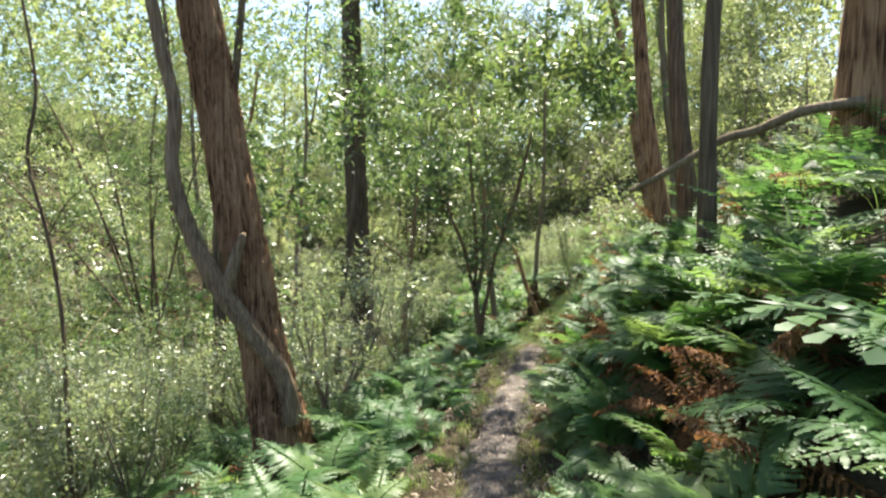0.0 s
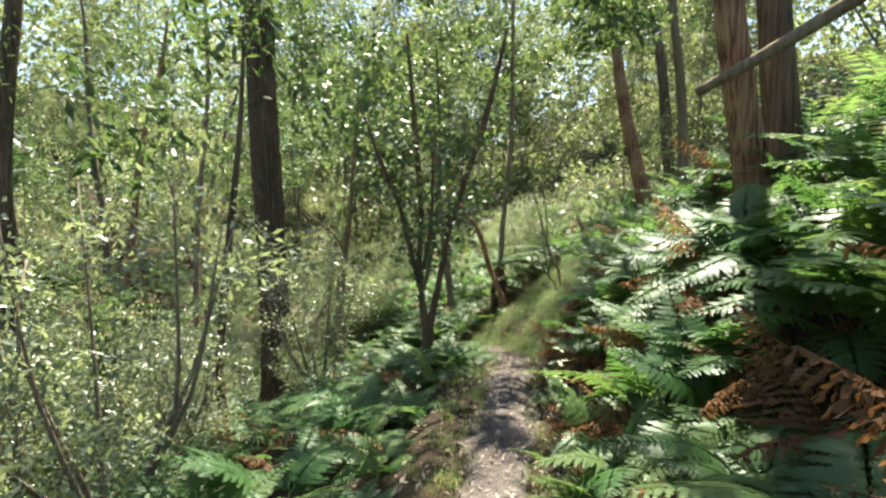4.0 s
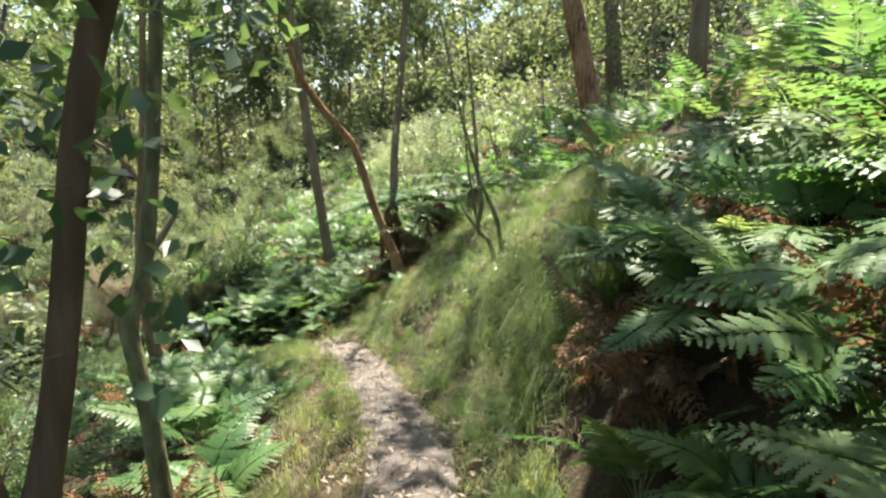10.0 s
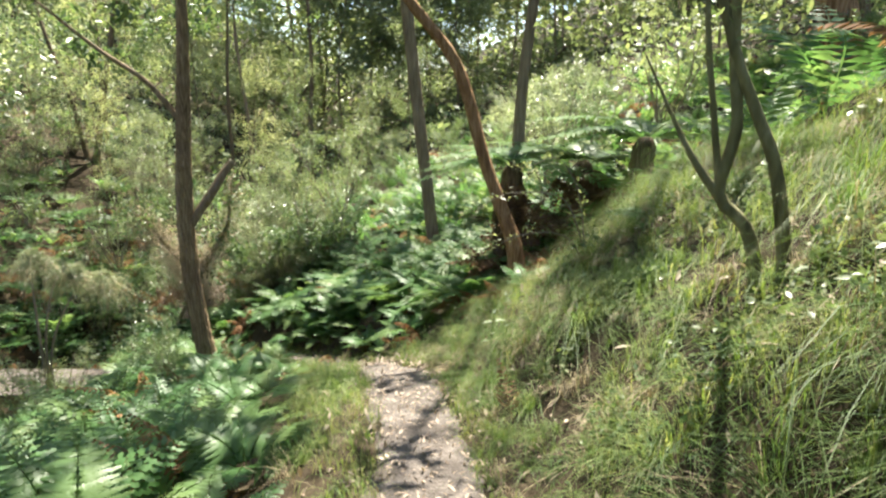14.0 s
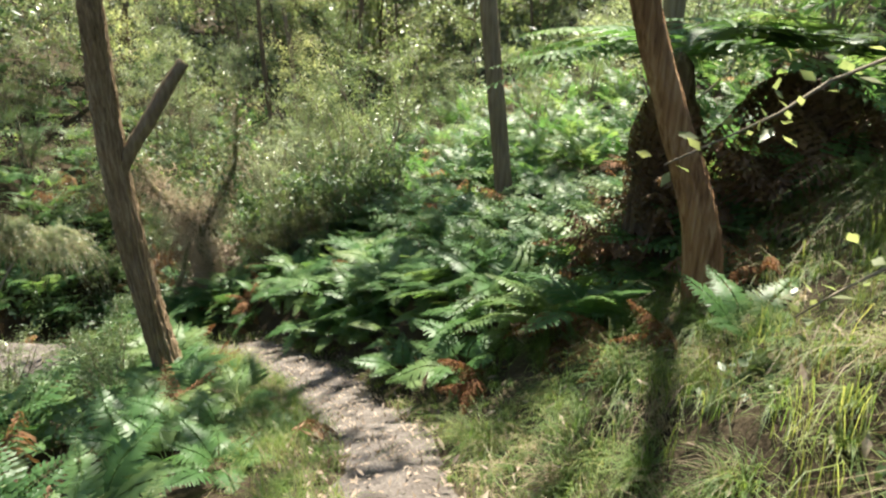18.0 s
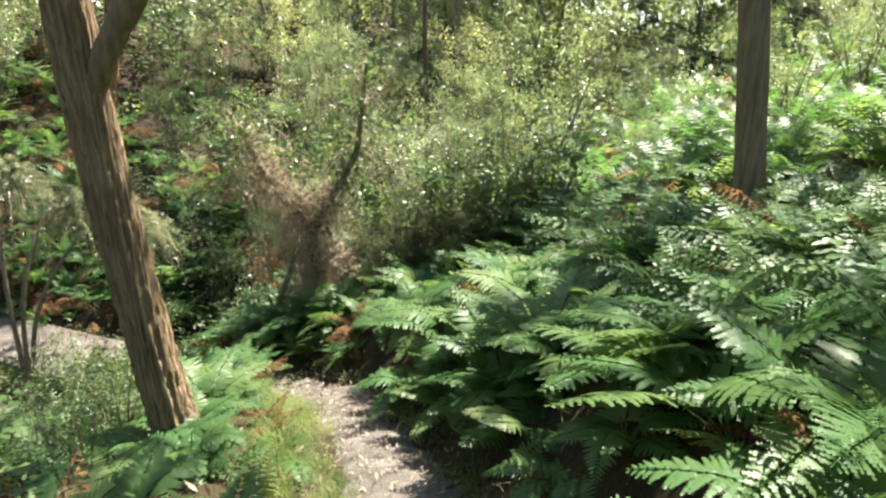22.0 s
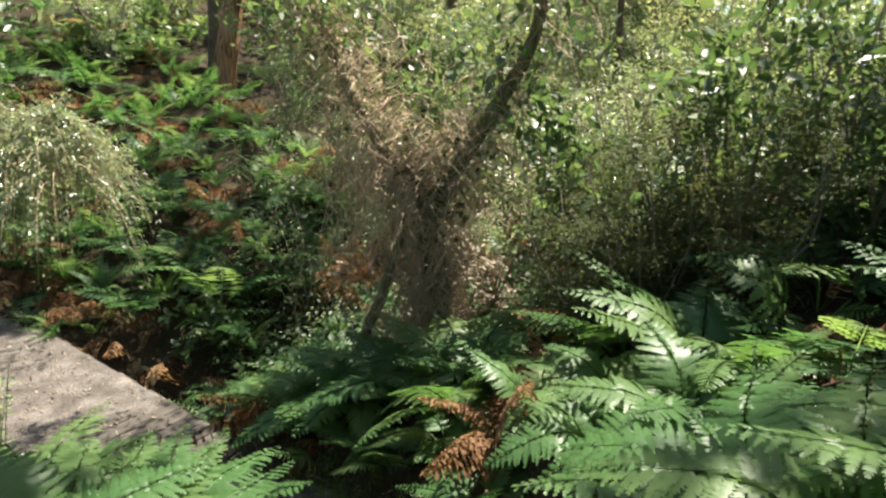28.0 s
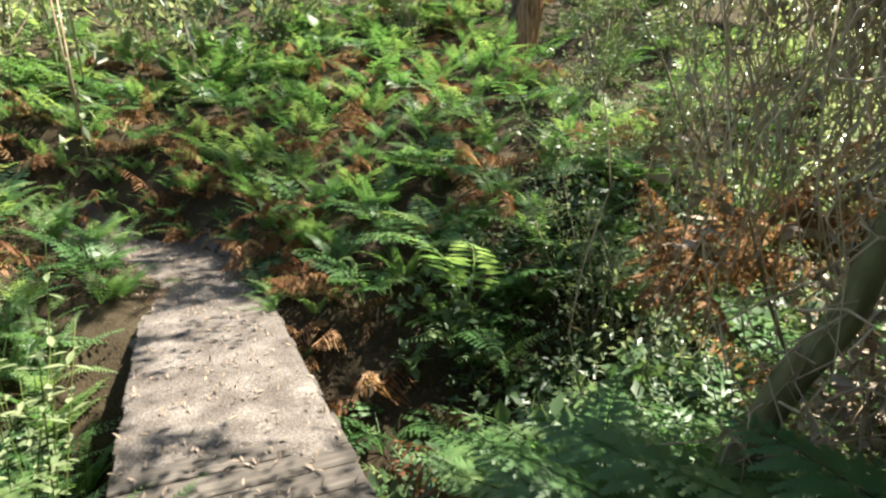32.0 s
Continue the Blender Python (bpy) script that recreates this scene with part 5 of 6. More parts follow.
# number 6 carries its sunlight in the leaf colour, to brighten the background
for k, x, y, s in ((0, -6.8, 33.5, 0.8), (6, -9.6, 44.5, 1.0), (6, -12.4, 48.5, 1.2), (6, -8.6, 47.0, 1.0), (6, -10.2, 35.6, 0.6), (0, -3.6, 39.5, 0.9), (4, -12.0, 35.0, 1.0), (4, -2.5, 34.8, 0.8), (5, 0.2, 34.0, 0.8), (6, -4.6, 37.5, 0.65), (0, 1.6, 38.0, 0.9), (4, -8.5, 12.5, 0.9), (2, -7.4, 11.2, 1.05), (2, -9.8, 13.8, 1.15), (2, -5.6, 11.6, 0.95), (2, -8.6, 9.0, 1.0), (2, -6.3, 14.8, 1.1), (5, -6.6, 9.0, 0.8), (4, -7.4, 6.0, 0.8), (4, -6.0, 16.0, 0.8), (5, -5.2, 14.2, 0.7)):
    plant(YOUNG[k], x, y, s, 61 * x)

# the woods beyond, up the gully and over the slopes
def far_woods(name, label, mat, seed, n, size):
    rng = np.random.RandomState(seed)
    a, r = rng.uniform(-2.4, 1.4, n), 40 + 60 * rng.uniform(0, 1, n) ** 1.3
    x, y = -4 + r * np.sin(a), 20 + r * np.cos(a)
    g = ground(x, y)
    tall = 19 + 6 * np.sin(x * 0.31 + 1.7 * np.sin(y * 0.23)) + 3 * np.sin(y * 0.47 + x * 0.2)
    at = np.column_stack([x, y, g + tall * rng.uniform(0, 1, n) ** 0.9])
    tagged(part(name, leaves(at, size, rng, 0.3, 0.6), mat), label, "trees", kind="stuff")


far_woods("far_woods", "distant sunlit grey-green tree canopy", LEAF_GREY, 71, 72000, 0.7)
far_woods("far_woods", "distant green tree canopy", LEAF_PALE, 72, 34000, 0.7)


def far_scrub(name, label, mat, seed, n, size):
    """Low bushes on the slopes past the fern beds."""
    rng = np.random.RandomState(seed)
    x, y = rng.uniform(-42, 34, n), rng.uniform(-4, 70, n)
    ok = ~((x > -14.5) & (x < 9.5) & (y < 38))
    x, y = x[ok], y[ok]
    lump = np.clip(1.1 + 0.9 * np.sin(x * 0.9 + 2 * np.sin(y * 0.6)) * np.sin(y * 0.8 + x * 0.3), 0.2, 2.2)
    at = np.column_stack([x, y, ground(x, y) + lump * rng.uniform(0, 1, len(x))])
    tagged(part(name, leaves(at, size, rng, 0.8, 0.55), mat), label, "bushes", kind="stuff")


far_scrub("far_scrub", "low grey-green scrub on the far slopes", LEAF_GREY, 81, 26000, 0.42)
far_scrub("far_scrub", "low dark green scrub on the far slopes", LEAF, 82, 16000, 0.42)


def thicket(name, label, mat, places, per, leaf, seed, up=0.8, ratio=0.4, kind_of="bushes"):
    """Low bushes grown into one mass; places: x, y, height, spread of each."""
    rng = np.random.RandomState(seed)
    at = []
    for x, y, h, s in places:
        k = 34
        a, f = rng.uniform(0, 6.283, k), rng.uniform(0.1, 1, k)
        lumps = np.column_stack([x + s * f * np.cos(a), y + s * f * np.sin(a), h * (1.0 - 0.55 * f ** 2) * rng.uniform(0.35, 1.05, k)])
        lumps[:, 2] += ground(lumps[:, 0], lumps[:, 1])
        at.append(lumps[rng.randint(k, size=per)] + rng.normal(0, 1, (per, 3)) * np.array([0.12 * s, 0.12 * s, 0.065 * h]))
    at = np.concatenate(at)
    at[:, 2] = np.maximum(at[:, 2], ground(at[:, 0], at[:, 1]) + 0.03)
    tagged(part(name, leaves(at, leaf, rng, up, ratio), mat), label, kind_of, kind="stuff")


X, Y, Z, D, rng = scatter(-24, -4.5, -2, 22, 1.9, 91, lambda X, Y, d, r: (X < -4.6 - np.clip(10 - Y, 0, 12) * 0.12) * 0.85)
spots = [(x, y, rng.uniform(1.0, 2.6), rng.uniform(0.7, 1.2)) for x, y in zip(X, Y)]
thicket("thicket", "silvery-green thicket glinting in the sun across the gully", LEAF_SHINE, spots[::2], 850, 0.10, 92, 0.45)
thicket("thicket", "dense dark green thicket across the gully", LEAF, spots[1::2], 700, 0.10, 93, 0.4)
X, Y, Z, D, rng = scatter(-9, 4, 28.5, 38, 1.7, 94, lambda X, Y, d, r: (np.abs(X + 3) < 5.5) * 0.75)
spots = [(x, y, rng.uniform(0.9, 2.2), rng.uniform(0.6, 1.0)) for x, y in zip(X, Y)]
thicket("thicket", "glossy bushes filling the head of the gully", LEAF_SHINE, spots[::2], 900, 0.058, 95, 0.45)
thicket("thicket", "dark leafy bushes filling the head of the gully", LEAF, spots[1::2], 900, 0.062, 96, 0.4)
spots = [(-5.2, 27.3, 0.8, 0.7), (-6.2, 27.6, 0.7, 0.7), (-4.6, 28.2, 0.9, 0.7), (-5.6, 28.6, 1.0, 0.8), (-7.2, 27.2, 0.6, 0.6), (-4.9, 26.4, 0.55, 0.4), (-5.7, 26.5, 0.5, 0.5), (-3.0, 28.3, 1.0, 0.7), (-7.0, 28.6, 0.8, 0.8)]
thicket("creek_plants", "dark broad-leaved plants crowding the creek hollow", LEAF, spots, 420, 0.13, 97, 1.0, 0.55, "plants")
X, Y, Z, D, rng = scatter(2.6, 4.8, 15.2, 19.5, 0.42, 103, lambda X, Y, d, r: (GRASSY(X, Y, r) & (d > 0.75)) * 0.5)
thicket("bank_herbs", "low dark green leafy plants among the grass of the bank", LEAF, [(x, y, rng.uniform(0.08, 0.24), rng.uniform(0.12, 0.3)) for x, y in zip(X, Y)], 170, 0.042, 104, 0.5, 0.6, "plants")
X, Y, Z, D, rng = scatter(-44, -11, 23, 58, 3.2, 98, lambda X, Y, d, r: ~((X > -14.5) & (Y < 33)) * 0.85)
spots = [(x, y, rng.uniform(1.8, 5.0), rng.uniform(1.4, 2.3)) for x, y in zip(X, Y)]
thicket("thicket", "sunlit grey-green scrub on the far side of the gully", LEAF_SHINE, spots[::2], 560, 0.24, 99, 0.45)
thicket("thicket", "dark scrub on the far side of the gully", LEAF, spots[1::2], 560, 0.24, 100, 0.4)

# ---- footbridge ----
bridge = tagged(new("footbridge"), "low timber footbridge of grey planks under dusty soil", "bridge")
bridge.location = (-6.8, 25.1, -6.62)
BX0, BX1, BW = -1.62, 2.28, 0.60


def box(x0, x1, y0, y1, z0, z1, bevel=0.008):
    bm = bmesh.new()
    bmesh.ops.create_cube(bm, size=1, matrix=Matrix.LocRotScale(((x0 + x1) / 2, (y0 + y1) / 2, (z0 + z1) / 2), None, (x1 - x0, y1 - y0, z1 - z0)))
    bmesh.ops.bevel(bm, geom=bm.edges[:], offset=bevel, segments=1, affect="EDGES")
    me = bpy.data.meshes.new("box")
    bm.to_mesh(me)
    bm.free()
    return me


rng = np.random.RandomState(7)
xp = BX0
plank_mesh = box(-0.092, 0.092, -BW, BW, -0.045, 0.0, 0.008)
plank_mesh.materials.append(PLANK)
while xp < BX1 - 0.1:
    p = part("plank", plank_mesh, PLANK, bridge)
    p.location = (xp + 0.1, rng.uniform(-0.015, 0.015), rng.uniform(-0.004, 0.004))
    xp += 0.2
for sy in (-1, 1):
    me = box(BX0 - 0.1, BX1 + 0.1, sy * 0.5 - 0.06, sy * 0.5 + 0.06, -0.26, -0.05, 0.01)
    me.materials.append(BARK_DARK)
    part("beam", me, BARK_DARK, bridge, "dark old timber beam")
# soil trodden over the planks
V, F = [], []
nx, nyy = 110, 40
for i in range(nx):
    for j in range(nyy):
        x, y = BX0 - 0.15 + (BX1 - BX0 - 0.05) * i / (nx - 1), -0.585 + 1.17 * j / (nyy - 1)
        edge = abs(2 * j / (nyy - 1) - 1)
        worn = soft(0.95, 1.3, x + 0.22 * wave(y * 3 + 1, 0.7) + 0.14 * wave(y * 9, x * 2) + 0.08 * wave(y * 23, x * 11))
        V.append((x, y, 0.014 + 0.005 * wave(x * 6, y * 7) + 0.003 * wave(x * 21, y * 19) - 0.012 * edge ** 6 - 0.075 * float(worn)))
F = [(i * nyy + j, (i + 1) * nyy + j, (i + 1) * nyy + j + 1, i * nyy + j + 1) for i in range(nx - 1) for j in range(nyy - 1)]
part("soil_cover", (np.array(V), np.array(F)), TRACK, bridge, "pale dusty soil and leaf litter", smooth=True)

n = 420
at = np.column_stack([rng.uniform(BX0, BX1 - 0.1, n), rng.normal(0, 0.33, n).clip(-0.56, 0.56), np.full(n, 0.024)]) + np.array([-6.8, 25.1, -6.62])
tagged(part("leaf_litter", leaves(at, 0.06, rng, 4.0, 0.3), LITTER), "dry curled fallen leaves on the footbridge", "leaves", kind="stuff")

dark_deads = [fern_thing("dead", 46 + i, DEAD_DARK, "collapsed dark brown bracken fern under the tree ferns", group="dead bracken under the tree ferns") for i in range(2)]
for k, (x, y) in enumerate(((3.6, 21.75), (4.25, 20.85))):
    dark_deads[k].matrix_basis = pose(x, y, gz(x, y) - 0.02, 0, -10, 60 * k) @ Matrix.Scale(1.3, 4)

# ---- tree ferns on the bank ----


def tree_fern(x, y, height, label, seed, skirt="skirt"):
    z = gz(x, y)
    ob = tagged(new("tree_fern"), label, "tree fern", "tree ferns on the bank")
    ob.location = (x, y, z)
    part("trunk", tube([(0, 0, -0.2), (0, 0, height * 0.4), (0.02, 0, height * 0.9), (0.02, 0, height + 0.03)], [0.18, 0.15, 0.13, 0.05], 28, 0.25, seed, 0.05), BARK_DARK, ob, "dark fibrous trunk", smooth=True)
    for f in fern_fronds("tree", seed, 2):
        if f[0][:, 1].mean() < -0.62:
            continue
        part("frond", moved(f, np.eye(3), (0.02, 0, height - 0.04)), FERN, ob)
    if skirt:
        for f in fern_fronds(skirt, seed + 1, 1):
            part("dead_frond", moved(f, np.eye(3), (0.02, 0, height - 0.12)), DEAD_DARK, ob, "withered brown hanging frond")
    return ob


tree_fern(3.38, 21.2, 1.65, "tree fern with a skirt of dead brown fronds under green ones", 401)
tree_fern(4.45, 21.45, 1.2, "tree fern collapsing under a heap of dead brown fronds", 421, "heap")
tree_fern(5.0, 20.7, 0.9, "low tree fern with green arching fronds on the bank", 411, "")

# ---- the vine-hung old tree beside the creek ----
bz = gz(-3.1, 26.7)
limbs = {"trunk": [(-3.1, 26.7, bz - 0.2, 0.2), (-3.1, 26.7, -5.82, 0.16), (-3.2, 26.7, -5.2, 0.13), (-3.26, 26.7, -4.72, 0.125), (-3.1, 26.75, -4.4, 0.085), (-2.91, 26.8, -4.1, 0.07), (-2.57, 26.9, -3.53, 0.055), (-2.45, 26.9, -3.06, 0.045), (-2.3, 26.9, -2.2, 0.02)],
         "left": [(-3.24, 26.7, -4.85, 0.09), (-3.42, 26.7, -4.45, 0.085), (-3.72, 26.65, -4.14, 0.075), (-3.95, 26.6, -3.8, 0.065), (-4.14, 26.6, -3.45, 0.055), (-4.45, 26.5, -2.88, 0.03)],
         "mossy": [(-3.75, 26.3, -6.0, 0.06), (-3.66, 26.4, -5.6, 0.055), (-3.55, 26.45, -5.35, 0.05), (-3.5, 26.5, -5.1, 0.045), (-3.42, 26.6, -4.85, 0.04), (-3.3, 26.68, -4.7, 0.03)]}
# crown clumps out past the limbs are added to shade the footbridge
old = tree("old_tree", "crooked old tree draped in dry brown vines beside the creek", limbs["trunk"], MOSSY, 22, 0.12, 21, 0.06, [(limbs["left"], MOSSY), (limbs["mossy"], MOSSY)],
           [((-2.3, 26.9, -2.7), (0.5, 0.4, 0.3), 160), ((-4.1, 26.4, -3.3), (0.4, 0.4, 0.35), 200), ((-3.3, 27.3, -3.8), (0.4, 0.3, 0.3), 220), ((-2.6, 27.4, -3.4), (0.4, 0.3, 0.3), 220), ((-3.9, 27.2, -3.6), (0.4, 0.3, 0.3), 220), ((-3.1, 27.15, -4.4), (0.3, 0.2, 0.25), 160), ((-4.9, 26.8, -3.2), (0.5, 0.4, 0.25), 220), ((-7.3, 26.9, -3.0), (0.5, 0.5, 0.25), 160), ((-4.4, 26.6, -2.9), (0.6, 0.5, 0.3), 200)], LEAF, leaf=0.085, slim=0.8, ratio=0.5)
rng = np.random.RandomState(77)
ways = {k: spline(np.array(v)[:, :3], 0.05) for k, v in limbs.items()}
bits = []


def vine(p, ln, spread, i, r=0.0024):
    ln = min(ln, p[2] - bz - 0.05)
    if ln > 0.06:
        dr = rng.normal(0, spread, 2)
        st = np.array([p + np.array([dr[0] * f + 0.04 * math.sin(9 * f + i), dr[1] * f + 0.04 * math.cos(7 * f + i), -ln * f + 0.05 * math.sin(5 * f)]) for f in np.linspace(0, 1, 6)])
        bits.append(tube(st, np.linspace(r, 0.0018, 6) * rng.uniform(0.6, 1.5), 3))


for name, n, drop, wid in (("trunk", 440, 0.42, 0.12), ("left", 420, 0.4, 0.13), ("mossy", 60, 0.3, 0.06)):
    for i in range(n):
        vine(ways[name][rng.randint(4, len(ways[name]))] + rng.normal(0, wid, 3), drop * rng.uniform(0.2, 1.2), 0.14, i, 0.0034)
for i in range(90):        # the loose curtain under the side limb
    vine(np.array([-3.75, 26.5, -4.3]) + rng.normal(0, 1, 3) * (0.22, 0.16, 0.3), rng.uniform(0.4, 1.25), 0.1, i)
for i in range(240):        # the clump round the fork and the fringe under it
    vine(np.array([-3.28, 26.68, -4.5]) + rng.normal(0, 1, 3) * (0.2, 0.15, 0.24), rng.uniform(0.15, 0.55), 0.2, i, 0.0036)
for i in range(380):        # the brush of stems hanging round the foot
    a, f = rng.uniform(0, 6.283), rng.uniform()
    vine(np.array([-3.2 + 0.1 * f + 0.17 * math.cos(a), 26.66 + 0.17 * math.sin(a), -4.8 - 0.95 * f]) + rng.normal(0, 0.05, 3), rng.uniform(0.3, 0.75), 0.07, i, 0.0036)
for i in range(420):
    p = np.array(((-3.3, 26.68, -4.45), (-3.6, 26.66, -4.2), (-3.95, 26.6, -3.75), (-2.95, 26.76, -4.15))[i % 4]) + rng.normal(0, 1, 3) * (0.2, 0.15, 0.25)
    r = rng.uniform(0.05, 0.13)
    a = rng.uniform(0, 6.3)
    st = np.array([p + r * np.array([math.cos(a + f * 4), math.sin(a + f * 4), 1.2 * math.sin(f * 3 + i)]) for f in np.linspace(0, 1, 8)])
    bits.append(tube(st, np.full(8, 0.0038), 3))
V, F = join(bits)
vt = part("vine_tangle", (V - np.array(limbs["trunk"][0][:3]), F), VINE, old, "tangle of dry hanging vine stems")
tagged(vt, kind="stuff")
at = V[rng.randint(len(V), size=2600)] - np.array(limbs["trunk"][0][:3]) + rng.normal(0, 0.03, (2600, 3))
tagged(part("dry_leaf_debris", leaves(at, 0.055, rng, 0.0, 0.22, np.tile((0, 0, -1.0), (2600, 1))), LITTER, old, "dry brown leaf and bark debris caught in the vines"), kind="stuff")
base = np.array(limbs["trunk"][0][:3])
up, side = ways["trunk"][ways["trunk"][:, 2] > -4.2], ways["left"][ways["left"][:, 2] > -4.0]
at = np.concatenate([up[rng.randint(len(up), size=200)] + rng.normal(0, 1, (200, 3)) * (0.14, 0.1, 0.14), side[rng.randint(len(side), size=70)] + rng.normal(0, 1, (70, 3)) * (0.16, 0.12, 0.14)]
                    + [np.array(c) + rng.normal(0, 1, (n, 3)) * (0.2, 0.12, r) for c, r, n in (((-2.42, 26.72, -3.85), 0.16, 90), ((-2.85, 26.8, -3.55), 0.22, 60), ((-3.25, 26.85, -3.5), 0.25, 50), ((-2.15, 26.8, -4.25), 0.14, 60))]) - base
tagged(part("climber_leaves", leaves(at, 0.105, rng, 0.45, 0.5, np.tile((0, 0, -0.5), (len(at), 1))), LEAF, old, "green pointed leaves of a climber over the limbs"), kind="stuff")
at = np.array([-3.2, 26.6, -4.5]) + rng.normal(0, 1, (90, 3)) * (0.22, 0.1, 0.3) - base
tagged(part("climber_leaves", leaves(at, 0.1, rng, 0.2, 0.6, np.tile((0, 0, -0.6), (90, 1))), LEAF_OLIVE, old, "dull dark climber leaves in the fork"), kind="stuff")

# dead bracken hanging below the old tree, and ferns round its foot
for x, y, z, s, a in ((-4.2, 26.75, -5.5, 0.65, 200), (-4.0, 26.7, -5.3, 0.6, 150), (-4.35, 26.9, -5.6, 0.7, 240), (-3.85, 26.9, -5.3, 0.6, 100)):
    m = pose(x, y, z, 0, 0, a) @ Matrix.Scale(s, 4)
    copy_thing(deads[1], m).matrix_basis = m
for k, (x, y, s, a) in enumerate(((-4.2, 26.1, 0.9, 200), (-3.8, 26.0, 0.95, 120), (-3.4, 26.05, 0.9, 40), (-4.55, 26.25, 0.8, 300), (-3.0, 26.15, 0.95, 80), (-4.0, 26.45, 0.8, 10), (-2.6, 26.2, 0.9, 170))):
    m = pose(x, y, gz(x, y) - 0.02, 0, 0, a) @ Matrix.Scale(s, 4)
    copy_thing(greens[k % 5], m).matrix_basis = m
# ferns at the lower edge of the track beside the large stringy-barked tree
for k, (x, y, sz, a) in enumerate(((-0.85, 6.5, 1.0, 20), (-0.6, 6.05, 0.85, 140), (-1.1, 7.0, 1.0, 250), (-0.45, 6.8, 0.9, 310), (-1.15, 6.2, 0.95, 80), (-0.75, 7.4, 0.95, 190))):
    m = pose(x, y, gz(x, y) - 0.02, 0, 0, a) @ Matrix.Scale(sz, 4)
    copy_thing(greens[(k + 1) % 5], m).matrix_basis = m
# low ferns on the cut bank above the last bend
for k, (x, y, sz, a) in enumerate(((0.72, 22.85, 0.6, 200), (0.42, 23.2, 0.55, 230), (1.0, 22.6, 0.6, 190), (0.6, 23.35, 0.65, 140), (0.85, 23.2, 0.7, 260), (0.25, 23.6, 0.6, 300), (1.15, 22.95, 0.7, 20), (0.05, 23.75, 0.5, 170))):
    m = pose(x, y, gz(x, y) - 0.02, 0, -14, a) @ Matrix.Scale(sz, 4)
    copy_thing(greens[(k + 2) % 5], m).matrix_basis = m
DRY = shrub(290, "dry brown bush of dead twigs beside the creek", LITTER, TWIG, 1.5, 0.8, 7, 2000, 0.07, 0.2)
plant(DRY, -3.05, 27.15, 0.75, 40)
plant(DRY, -3.75, 27.2, 0.9, 140)
plant(DRY, -3.35, 27.0, 1.0, 250)
OLIVE = shrub(291, "dark olive bush of fine dense leaves beside the creek", LEAF_OLIVE, TWIG, 1.5, 0.9, 9, 9500, 0.04, 0.4, 0.3)
for x, y, sz in ((-1.6, 26.6, 0.6), (-1.9, 26.7, 0.8), (-1.5, 26.9, 0.85), (-2.4, 27.6, 0.95), (-0.5, 27.9, 0.9), (-1.7, 27.8, 1.1), (-1.05, 26.75, 0.7)):
    plant(OLIVE, x, y, sz, 91 * x)
BROAD = shrub(292, "dark green bush of broad glossy leaves beside the creek", LEAF, TWIG, 1.7, 0.8, 9, 1700, 0.1, 0.5, 0.5)
for x, y, sz in ((-1.25, 27.3, 1.05), (-0.6, 27.2, 0.9), (-2.0, 27.3, 0.95), (0.1, 27.5, 0.9)):
    plant(BROAD, x, y, sz, 67 * x)
for k, x, y, s in ((0, -4.7, 28.6, 0.9), (0, -6.2, 29.5, 1.0), (1, -3.2, 30.5, 1.0), (2, -1.5, 31.0, 0.9)):
    plant(SHRUBS[k], x, y, s, 77 * x)


def drooping_shrub(root, domes, label, mat=LEAF_SHINE, leaf=0.032):
    """Arched stems, each ending in a dome of thin hanging twigs with small leaves; domes: place of the top, radius, twigs."""
    rng = np.random.RandomState(1017)
    ob = tagged(new("drooping_shrub"), label, "shrub")
    ob.location = root
    at, al, tw = [], [], []
    for top, r, n in domes:
        c = np.array(top) - np.array(root)
        part("stem", tube([(0, 0, -0.2), (c[0] * 0.15, c[1] * 0.15, c[2] * 0.6), (c[0] * 0.6, c[1] * 0.6, c[2] * 0.97), c], [0.03, 0.024, 0.014, 0.005], 8, step=0.1), TWIG, ob, smooth=True)
        for i in range(n):
            a, f = rng.uniform(0, 6.3), rng.uniform(0.1, 1.0)
            o = np.array([math.cos(a), math.sin(a)]) * r * f
            ln = rng.uniform(0.25, 0.95)
            u = np.linspace(0, 1, 6)
            bend = rng.normal(0, 0.06, 2)
            P = c + np.column_stack([o[0] * (0.2 + 0.8 * u ** 0.6) + bend[0] * u, o[1] * (0.2 + 0.8 * u ** 0.6) + bend[1] * u, 0.32 * u * (1.2 - f) - 0.2 * f * f - (ln * 0.75) * u ** 2.2 + rng.normal(0, 0.05)])
            tw.append(tube(P, np.linspace(0.0028, 0.001, 6), 3))
            m = 40 if i % 3 else 80
            uu = rng.uniform(0.05, 1, m)
            at.append(np.column_stack([np.interp(uu, u, P[:, k]) for k in range(3)]) + rng.normal(0, 0.018, (m, 3)))
            al.append(np.tile(np.array([o[0], o[1], -0.6]), (m, 1)))
    tagged(part("twig_spray", join(tw), VINE, ob), kind="stuff")
    part("foliage", leaves(np.concatenate(at), leaf, rng, 0.3, 0.3, np.concatenate(al)), mat, ob)
    return ob


drooping_shrub((-4.9, 23.3, gz(-4.9, 23.3)), [((-4.35, 24.62, -4.05), 0.5, 260), ((-4.75, 24.25, -3.8), 0.55, 240), ((-5.1, 23.8, -3.4), 0.6, 220)], "pale drooping shrub of fine hanging twigs beside the footbridge")
for k, x, y, s in ((0, -2.2, 22.4, 0.6), (0, -2.7, 22.85, 0.65), (0, -1.95, 21.9, 0.45), (3, -4.75, 23.25, 0.9), (0, -5.5, 22.9, 1.0), (3, -4.2, 22.6, 0.8)):
    plant(SHRUBS[k], x, y, s, 57 * x)


